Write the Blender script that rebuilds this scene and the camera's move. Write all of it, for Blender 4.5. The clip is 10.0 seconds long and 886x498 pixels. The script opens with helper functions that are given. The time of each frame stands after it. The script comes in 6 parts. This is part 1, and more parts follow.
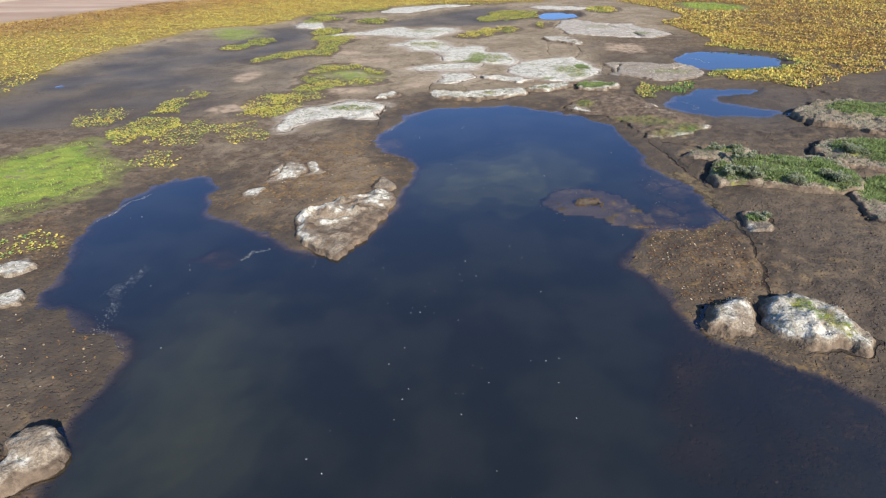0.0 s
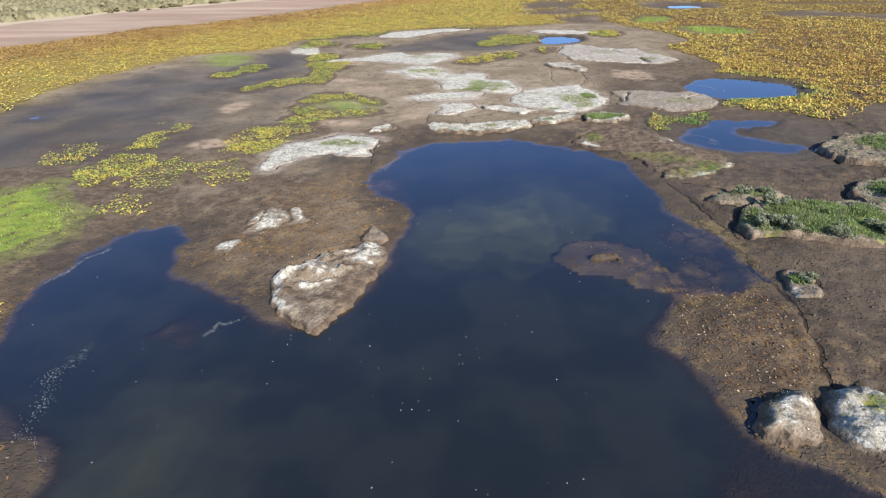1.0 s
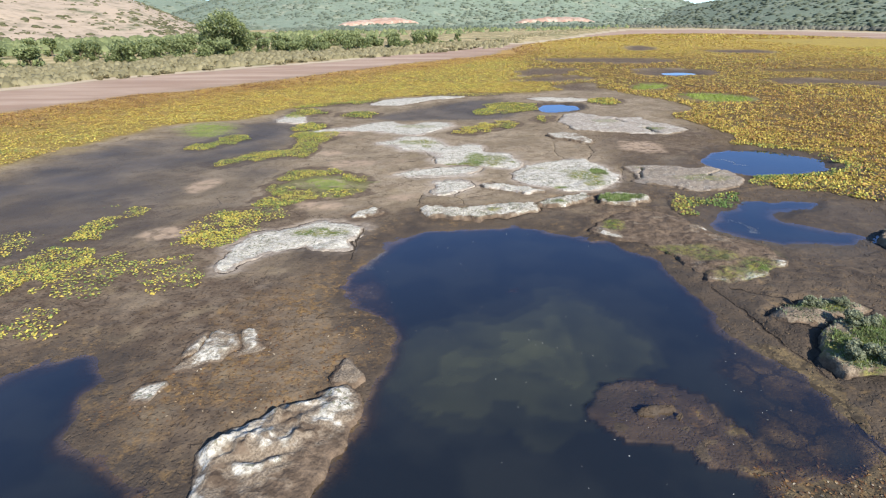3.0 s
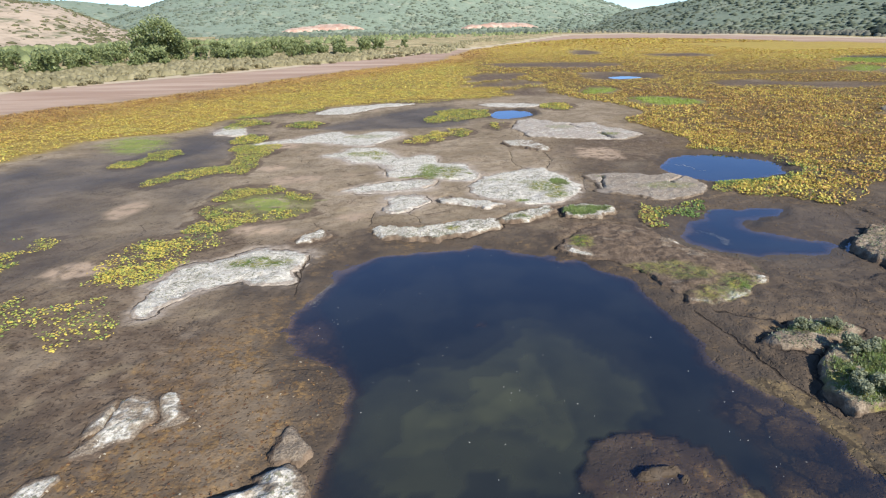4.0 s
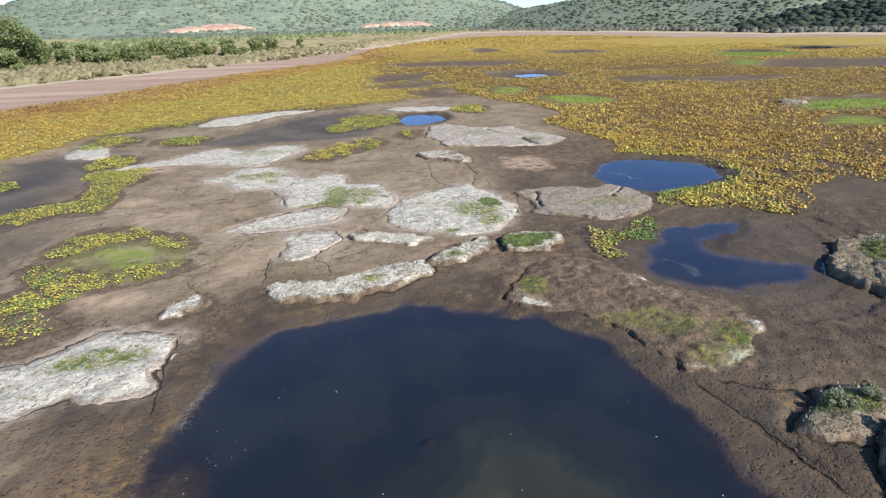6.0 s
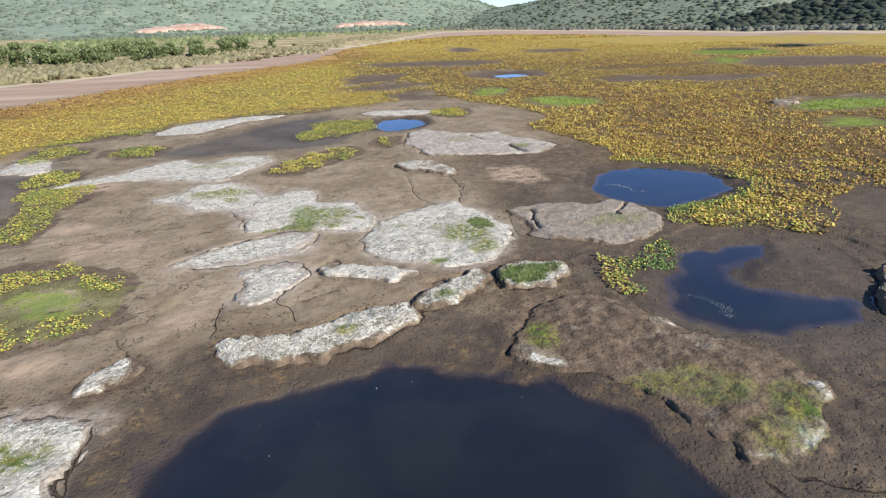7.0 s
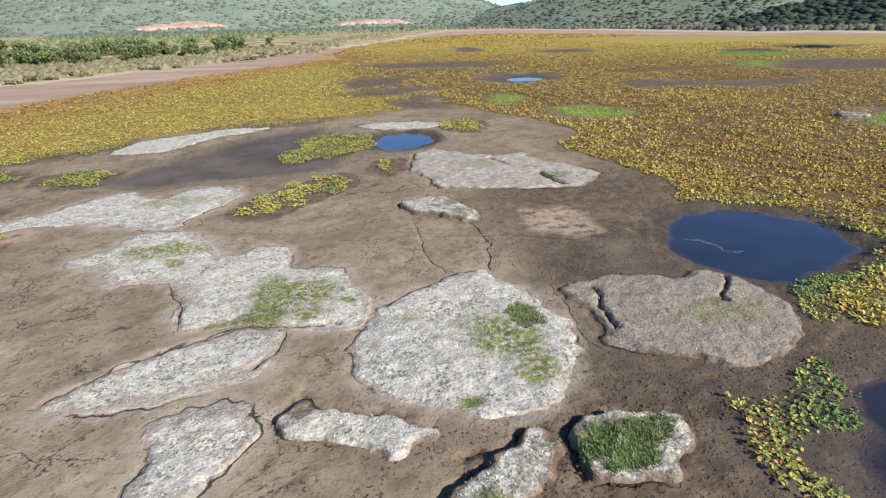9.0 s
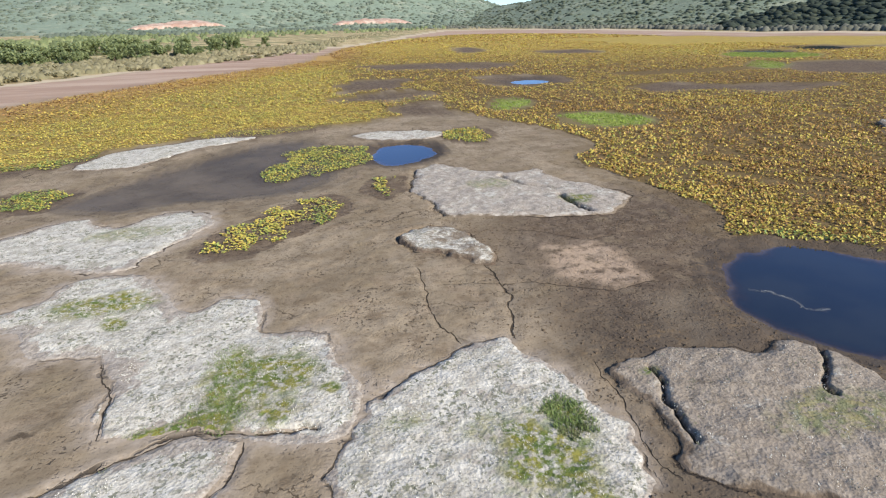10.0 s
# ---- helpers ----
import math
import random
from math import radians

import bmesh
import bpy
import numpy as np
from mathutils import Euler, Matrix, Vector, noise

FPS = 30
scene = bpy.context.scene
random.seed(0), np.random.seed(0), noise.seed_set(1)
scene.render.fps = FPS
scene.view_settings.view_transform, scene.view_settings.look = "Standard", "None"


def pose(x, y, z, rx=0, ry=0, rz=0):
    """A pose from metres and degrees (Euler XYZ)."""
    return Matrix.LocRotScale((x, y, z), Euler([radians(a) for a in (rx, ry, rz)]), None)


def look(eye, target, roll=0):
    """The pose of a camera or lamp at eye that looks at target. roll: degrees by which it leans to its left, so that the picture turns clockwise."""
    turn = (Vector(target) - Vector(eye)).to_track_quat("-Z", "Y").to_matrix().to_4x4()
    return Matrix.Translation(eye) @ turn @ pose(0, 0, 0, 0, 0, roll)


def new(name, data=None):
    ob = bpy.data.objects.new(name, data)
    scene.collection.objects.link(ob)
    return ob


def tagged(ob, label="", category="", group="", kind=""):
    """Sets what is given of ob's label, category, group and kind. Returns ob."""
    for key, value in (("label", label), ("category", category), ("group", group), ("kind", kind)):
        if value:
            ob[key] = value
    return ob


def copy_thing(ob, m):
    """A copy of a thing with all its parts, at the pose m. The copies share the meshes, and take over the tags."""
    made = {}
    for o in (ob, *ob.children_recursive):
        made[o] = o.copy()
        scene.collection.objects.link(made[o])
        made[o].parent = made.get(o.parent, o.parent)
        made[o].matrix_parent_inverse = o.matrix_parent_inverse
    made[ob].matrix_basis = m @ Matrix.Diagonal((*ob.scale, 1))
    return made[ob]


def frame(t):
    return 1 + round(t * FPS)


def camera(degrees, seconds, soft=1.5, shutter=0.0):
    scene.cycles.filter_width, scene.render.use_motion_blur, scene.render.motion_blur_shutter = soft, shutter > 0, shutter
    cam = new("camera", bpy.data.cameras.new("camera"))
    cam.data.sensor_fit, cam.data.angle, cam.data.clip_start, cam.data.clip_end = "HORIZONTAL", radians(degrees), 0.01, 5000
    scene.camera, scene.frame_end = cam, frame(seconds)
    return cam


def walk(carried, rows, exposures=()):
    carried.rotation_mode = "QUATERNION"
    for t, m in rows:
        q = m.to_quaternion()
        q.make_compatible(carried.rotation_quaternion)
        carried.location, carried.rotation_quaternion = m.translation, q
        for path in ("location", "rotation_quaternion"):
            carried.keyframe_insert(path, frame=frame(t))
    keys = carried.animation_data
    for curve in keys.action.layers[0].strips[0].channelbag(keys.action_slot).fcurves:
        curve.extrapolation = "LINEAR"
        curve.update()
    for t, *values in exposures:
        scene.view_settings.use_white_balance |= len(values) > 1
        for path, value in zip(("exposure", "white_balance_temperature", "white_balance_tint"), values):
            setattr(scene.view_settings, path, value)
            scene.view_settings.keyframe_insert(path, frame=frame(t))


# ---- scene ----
cam = camera(78.6, 10.0, 1.2)
PATH = [
    (0, (2.825, 1.209, 14.906), (2.686, 2.925, 13.889), -0.7),
    (0.5, (2.691, 3.604, 14.958), (2.551, 5.327, 13.952), -0.7),
    (1, (2.616, 6.025, 14.983), (2.474, 7.774, 14.023), -0.8),
    (1.5, (2.503, 8.22, 14.976), (2.361, 9.994, 14.063), -0.8),
    (2, (2.369, 10.455, 14.946), (2.227, 12.254, 14.083), -0.8),
    (3.5, (1.807, 16.481, 14.716), (1.719, 18.331, 13.961), -0.8),
    (4, (1.658, 18.593, 14.619), (1.699, 20.444, 13.863), -1.0),
    (4.5, (1.496, 20.607, 14.572), (1.662, 22.449, 13.812), -1.1),
    (5, (1.454, 22.839, 14.547), (1.743, 24.665, 13.785), -1.4),
    (5.5, (1.541, 25.194, 14.505), (1.862, 27.014, 13.741), -1.3),
    (7, (2.636, 34.029, 14.294), (3.068, 35.824, 13.525), -1.5),
    (7.5, (3.098, 37.242, 14.257), (3.532, 39.035, 13.485), -1.4),
    (8, (3.664, 40.859, 14.27), (4.091, 42.654, 13.498), -1.4),
    (8.5, (4.216, 44.423, 14.242), (4.642, 46.218, 13.47), -1.3),
    (9, (4.833, 48.391, 14.242), (5.26, 50.186, 13.469), -1.3),
    (9.5, (5.453, 52.144, 14.243), (5.882, 53.938, 13.469), -1.3),
    (10, (6.144, 56.236, 14.221), (6.576, 58.029, 13.447), -1.2),
]
walk(cam, [(t, look(eye, target, roll)) for t, eye, target, roll in PATH], [(0.0, 0.84), (5.0, 0.76), (10.0, 0.62)])
# ---------------------------------------------------------------- sky, sun
SUN_AZ, SUN_EL = radians(142), radians(31)
world = bpy.data.worlds.new("world")
scene.world = world
world.use_nodes = True
wt = world.node_tree
sky = wt.nodes.new("ShaderNodeTexSky")
sky.sky_type, sky.sun_disc = "NISHITA", False
sky.sun_elevation, sky.sun_rotation = SUN_EL, SUN_AZ
sky.altitude = 2800
sky.air_density, sky.dust_density, sky.ozone_density = 1.15, 0.0, 6.5
wt.links.new(sky.outputs[0], wt.nodes["Background"].inputs[0])
wt.nodes["Background"].inputs[1].default_value = 0.12
sun = new("sun", bpy.data.lights.new("sun", "SUN"))
sun.data.energy, sun.data.angle, sun.data.color = 5.0, radians(0.6), (1.0, 0.94, 0.83)
sun.matrix_world = look((math.sin(SUN_AZ) * 50, math.cos(SUN_AZ) * 50, math.tan(SUN_EL) * 50), (0, 0, 0))


# ---------------------------------------------------------------- noise and outlines
def hashed(h):
    h = (h ^ (h >> np.uint32(13))) * np.uint32(1274126177)
    return ((h ^ (h >> np.uint32(16))) & np.uint32(0xFFFF)) / np.float64(65535.0)


def vnoise(x, y, seed=0):
    """Smooth value noise, -1 to 1."""
    i, j = np.floor(x), np.floor(y)
    u, v = x - i, y - j
    u, v = u * u * (3 - 2 * u), v * v * (3 - 2 * v)
    p, q = np.uint32(374761393), np.uint32(668265263)
    h = i.astype(np.int32).view(np.uint32) * p + j.astype(np.int32).view(np.uint32) * q + np.uint32(seed * 1274126177 & 0xFFFFFFFF)
    a, b, c, d = hashed(h), hashed(h + p), hashed(h + q), hashed(h + p + q)
    return ((a + (b - a) * u) * (1 - v) + (c + (d - c) * u) * v) * 2 - 1


def fbm(x, y, size, seed=0, octaves=4):
    x, y, total, amp, norm = x / size, y / size, 0.0, 1.0, 0.0
    for k in range(octaves):
        total = total + amp * vnoise(x, y, seed + 17 * k)
        norm += amp
        x, y, amp = x * 2.03 + 7.1, y * 2.03 - 3.7, amp * 0.5
    return total / norm


def step(a, b, x):
    t = np.clip((x - a) / (b - a), 0, 1)
    return t * t * (3 - 2 * t)


def rounded(points, cuts=4):
    """A closed smooth line through the corners of an outline."""
    p = np.array(points, float)
    out = []
    for k in range(len(p)):
        a, b, c, d = p[k - 1], p[k], p[(k + 1) % len(p)], p[(k + 2) % len(p)]
        for s in range(cuts):
            t = s / cuts
            out.append(0.5 * (2 * b + (c - a) * t + (2 * a - 5 * b + 4 * c - d) * t * t + (3 * b - a - 3 * c + d) * t ** 3))
    return np.array(out)


def reach(outline, x, y, margin=6.0, wobble=0.3, size=1.6, seed=5):
    """Metres inside an outline (negative outside, never under -margin); the edge is roughened by wobble."""
    p = outline
    res = np.full(x.shape, -margin)
    near = (x > p[:, 0].min() - margin) & (x < p[:, 0].max() + margin) & (y > p[:, 1].min() - margin) & (y < p[:, 1].max() + margin)
    if not near.any():
        return res
    qx, qy = x[near], y[near]
    if wobble:
        qx, qy = qx + wobble * fbm(qx, qy, size, seed, 3) * 1.6, qy + wobble * fbm(qx, qy, size, seed + 50, 3) * 1.6
    best, inside = np.full(qx.shape, 1e9), np.zeros(qx.shape, bool)
    for (ax, ay), (bx, by) in zip(p, np.roll(p, -1, 0)):
        ex, ey = bx - ax, by - ay
        t = np.clip(((qx - ax) * ex + (qy - ay) * ey) / (ex * ex + ey * ey + 1e-9), 0, 1)
        best = np.minimum(best, (qx - ax - t * ex) ** 2 + (qy - ay - t * ey) ** 2)
        if ay != by:
            inside ^= ((ay > qy) != (by > qy)) & (qx < ex * (qy - ay) / ey + ax)
    d = np.sqrt(best)
    res[near] = np.maximum(np.where(inside, d, -d), -margin)
    return res


def along(line, x, y, margin=1.5):
    """Metres from an open line."""
    p = np.array(line, float)
    res = np.full(x.shape, margin)
    near = (x > p[:, 0].min() - margin) & (x < p[:, 0].max() + margin) & (y > p[:, 1].min() - margin) & (y < p[:, 1].max() + margin)
    qx = x[near] + 0.35 * fbm(x[near], y[near], 1.1, 91, 3)
    qy = y[near] + 0.35 * fbm(x[near], y[near], 1.1, 92, 3)
    best = np.full(qx.shape, 1e9)
    for (ax, ay), (bx, by) in zip(p[:-1], p[1:]):
        ex, ey = bx - ax, by - ay
        t = np.clip(((qx - ax) * ex + (qy - ay) * ey) / (ex * ex + ey * ey), 0, 1)
        best = np.minimum(best, (qx - ax - t * ex) ** 2 + (qy - ay - t * ey) ** 2)
    res[near] = np.sqrt(best)
    return res


def beside_line(line, x, y, margin=1.5):
    """Metres to one side (positive) or the other of an open line, bent as along() bends it."""
    p = np.array(line, float)
    res = np.full(x.shape, margin)
    near = (x > p[:, 0].min() - margin) & (x < p[:, 0].max() + margin) & (y > p[:, 1].min() - margin) & (y < p[:, 1].max() + margin)
    qx = x[near] + 0.35 * fbm(x[near], y[near], 1.1, 91, 3)
    qy = y[near] + 0.35 * fbm(x[near], y[near], 1.1, 92, 3)
    best, side = np.full(qx.shape, 1e9), np.ones(qx.shape)
    for (ax, ay), (bx, by) in zip(p[:-1], p[1:]):
        ex, ey = bx - ax, by - ay
        t = np.clip(((qx - ax) * ex + (qy - ay) * ey) / (ex * ex + ey * ey), 0, 1)
        d2 = (qx - ax - t * ex) ** 2 + (qy - ay - t * ey) ** 2
        side = np.where(d2 < best, np.sign(ex * (qy - ay) - ey * (qx - ax)), side)
        best = np.minimum(best, d2)
    res[near] = np.sqrt(best) * side
    return res


# ---------------------------------------------------------------- the plan, in metres
WATER = -0.30
BIG_POND = rounded([(-8, -30), (-10.5, 5), (-11.2, 11), (-11.8, 14), (-12, 16.5), (-13.6, 18.2), (-17, 20.2), (-18.8, 22.8), (-20.6, 28.5),
                    (-20.6, 33), (-18, 36), (-15.3, 34.2), (-14, 30.8), (-10.8, 28.9), (-8.1, 27.1), (-5.2, 26.8), (-3.6, 29.4), (-3, 33.6),
                    (-2.5, 36.8), (-3.6, 40.4), (-5.8, 43.6), (-6.2, 46.4), (-4.8, 50.4), (-2, 54), (2.5, 54.9), (7.5, 54.1), (11.8, 52),
                    (14, 50), (14.5, 47.6), (14.7, 45.6), (15, 43), (15, 40.4), (16.2, 38.4), (17.3, 35.4), (17.4, 33.2), (16.4, 30.9), (15, 29.9), (12.6, 29.4), (11.4, 27.4), (11.4, 25.4), (12, 23.5), (12.4, 20.9),
                    (14.2, 19.5), (15.3, 18.6), (18, 16), (24, 8), (26, -30)])
POND_RIGHT = rounded([(29.2, 80), (32, 83), (35.5, 83.5), (38.8, 82.3), (41, 78.5), (39.8, 74.6), (36, 72.2), (31, 71.3), (28.4, 73), (27.4, 76.8)])
POND_MUD = rounded([(22, 58.6), (25.6, 62), (28.6, 62.8), (31.6, 62.5), (30.6, 61.2), (28.6, 60.6), (26.9, 59), (26.6, 57.4), (28, 56.2), (31, 54.6), (29, 52.6), (24.5, 51.9), (21.4, 53.4), (20.3, 55.4)])
POND_FAR = rounded([(12.9, 120.5), (15.5, 124.6), (19.4, 124), (20.6, 119), (18, 115.2), (14.8, 114.3), (12.8, 116.8)])
POND_TINY = rounded([(57, 190), (63, 196), (68, 194), (67, 189), (60, 185)])
LAGOON_POOL = rounded([(-46.5, 60), (-46.7, 62.2), (-45.9, 63.5), (-45.1, 61.8), (-45.2, 59.6)])
FAR_POOLS = [rounded(o) for o in ([(188, 258), (195, 271), (211, 278), (212, 264), (195, 252)], [(226, 272), (235, 286), (255, 286), (250, 267), (231, 261)])]
PONDS = [(BIG_POND, 4.0, 0.22), (POND_RIGHT, 1.6, 0.24), (POND_MUD, 1.2, 0.15), (POND_FAR, 1.2, 0.2), (POND_TINY, 2.0, 0.15), (LAGOON_POOL, 1.0, 0.12)] + [(o, 2.0, 0.15) for o in FAR_POOLS]
MUD_BAR = rounded([(7.6, 33.3), (8.2, 34.2), (9.6, 34.4), (10.6, 34), (11.6, 32.9), (11.6, 31.8), (12.2, 31), (11.6, 30.8), (10.8, 31.5), (9.7, 32), (8.2, 32.4)])
SHALLOWS = rounded([(13.2, 37.6), (16, 38), (17, 35.6), (17.2, 33.3), (16.2, 31), (15, 29.9), (13.3, 29.3), (12.6, 29.6), (13, 33)])
PLUME = rounded([(-1.4, 36.6), (1.9, 38.8), (3.9, 40.9), (5.9, 41.5), (7.7, 39.5), (8.6, 36.4), (6.8, 34.2), (3.3, 33.4), (0.4, 34.6)])
SILT = rounded([(-12, 12), (-11.6, 17.5), (-9, 20.5), (-6, 19), (-5, 14), (-7, 10), (-10, 9)])
# shallow places on the pond's bed: outline, height of the top
SHOALS = [(rounded([(1, 31), (0.5, 36), (2, 41), (5, 42.5), (8, 40), (9, 35.5), (6, 31)]), -0.78, 2.2),
          (rounded([(4.2, 44.1), (4.6, 45), (5.4, 44.8), (5.3, 44)]), -0.33, 0.9),
          (rounded([(8.5, 12), (9.5, 18), (13, 21), (20, 17), (22, 9), (14, 7)]), -0.44, 3.0),
          (SHALLOWS, -0.395, 1.3),
          (rounded([(-18, 17), (-20, 23), (-17.5, 24), (-14.5, 20), (-11, 15), (-12, 10)]), -0.58, 2.0),
          (rounded([(-13.2, 24.4), (-12, 26), (-9.6, 25.6), (-10.4, 24)]), -0.40, 1.4),
          (rounded([(-6.5, 43), (-4.5, 46), (-3.2, 44), (-3.5, 40)]), -0.38, 1.2)]
LAKE = rounded([(-120, 150), (-106, 188), (-86, 218), (-66, 248), (-47, 285), (-27, 326), (-3, 380), (22, 428), (46, 462), (90, 575), (150, 760), (235, 960), (330, 1010), (385, 800),
                (415, 480), (450, 350), (460, 150), (420, -80), (250, -220), (0, -260), (-180, -160), (-190, 0), (-150, 90)])
LILY = rounded([(-90, 112), (-78, 140), (-63, 165), (-48, 200), (-31, 230), (-11, 266), (8, 300), (19, 350), (29, 410), (50, 470), (90, 565), (172, 690), (240, 700), (286, 628),
                (298, 531), (318, 445), (356, 402), (400, 350), (430, 150), (390, -60), (240, -190), (0, -230), (-160, -140), (-165, 0), (-120, 70)])
BARE = rounded([(-48, 52), (-52, 70), (-51, 86), (-49, 96), (-44, 102.5), (-36.5, 105.5), (-34, 116), (-30.5, 122.5), (-20.5, 129), (-6, 139.5),
                (4.4, 140), (14, 141.5), (22, 147), (28, 152), (32, 142), (38.7, 125), (39.2, 117), (33, 109.5), (34, 101), (35.6, 93), (33.2, 85.5),
                (36, 84), (38.9, 82.8), (41.2, 78.6), (39.9, 74.2), (36, 71.6), (32.4, 70.4), (29.4, 69.2), (28.9, 66.4), (29.8, 64.8), (33.5, 63.9), (37, 61), (42, 64), (46, 68.4),
                (52, 67), (58, 52), (75, 20), (70, -40), (0, -70), (-60, -40), (-64, 10), (-52, 36)])
BARE_SPOTS = [rounded(o) for o in (
    [(14.6, 194), (20.3, 207), (32.5, 208), (30, 192.6), (17.7, 182)], [(12.5, 174.8), (24, 179), (32, 177.9), (27, 168.3), (17, 165.6)], [(30, 263), (57, 260.7), (80, 253), (73, 235), (50, 234), (30, 246)],
    [(22.6, 158.6), (30.4, 160), (26.6, 146), (21.5, 146.2)], [(52.7, 200), (60, 206), (74, 196.4), (68, 180), (54, 181), (50.8, 193.7)],
    [(78.6, 170.7), (89, 171.5), (98, 162.6), (119, 161), (116.5, 153.8), (101, 149.7), (87, 156), (75, 159)], [(153, 202), (172, 212), (200, 193), (185, 172), (161, 170), (146, 173), (138, 182)],
    [(91, 117), (107, 115), (112, 108), (100, 110.5)], [(-96, 76), (-84, 84), (-78, 76), (-88, 68)], [(88, 365), (106, 385), (100, 340), (85, 320)], [(188, 258), (195, 271), (211, 278), (216, 262), (195, 250)],
    [(226, 272), (236, 288), (262, 290), (270, 268), (230, 258)], [(115, 315), (138, 324), (148, 302), (122, 291)], [(79, 112), (86, 116.5), (88, 113), (81, 109.5)])]
LAGOON = rounded([(-66, 62), (-51, 68), (-51, 77), (-48, 84), (-45, 91), (-38.6, 100), (-31.5, 109), (-23, 104), (-21.5, 82), (-18.5, 68), (-17, 60),
                  (-20.6, 56.4), (-22.6, 52), (-25.5, 47), (-34, 45), (-50, 42)])
DARK_FLAT = rounded([(-18, 107.5), (-13, 115.5), (-5, 126.5), (2.5, 132.5), (10, 126), (10, 112), (6, 107), (0.5, 104), (-5.9, 104.4), (-12.8, 104)])
WET_EDGE = rounded([(20, 58.4), (24, 63.4), (31.9, 65), (37, 61), (34, 54.4), (29.6, 49.6), (25.1, 48.6), (22.6, 50.6), (20.2, 54.5)])
MOSS = [rounded(o) for o in (
    [(-34, 33), (-33.5, 38.5), (-30, 41.9), (-27.6, 39.8), (-24.2, 36.8), (-23.1, 34), (-24.8, 30.2), (-28, 28), (-33, 28)],
    [(-16.4, 66.3), (-15.4, 68.6), (-12.4, 68.8), (-9.6, 66.4), (-9.8, 63.8), (-12, 62.8), (-14.3, 64.2)],
    [(-44.5, 97.6), (-44.3, 101.8), (-38.1, 101.1), (-34.9, 95), (-36.9, 90.3), (-40.4, 92.1)],
    [(44.6, 136), (49.4, 139.2), (55.7, 136.6), (57, 129.6), (53.6, 125.9), (46, 127)], [(38, 147), (41, 158.3), (45.3, 160.4), (48.2, 156.8), (43.7, 148)],
    [(80, 108), (91, 114.5), (104, 112), (100, 105), (85, 104)], [(72, 94), (80, 100.5), (83, 95), (76, 91.5)],
    [(165, 238), (170, 252), (188, 264), (203, 247), (194, 230), (173, 223)], [(137, 199), (140, 205), (158, 220), (155, 207), (141, 193)],
    [(20.6, 52.6), (22, 50.4), (21.4, 48.2), (18.8, 47.6), (18, 50), (16.6, 53), (18, 54.6)])]
LILY_CLUMP = rounded([(20, 62.3), (21.2, 63), (22.4, 62.6), (24.1, 64.2), (25.7, 64.1), (25.8, 62.6), (23.9, 61.1), (22.4, 60.9), (20.9, 59.5), (18.8, 57.7), (18.6, 59.2), (19.2, 61)])
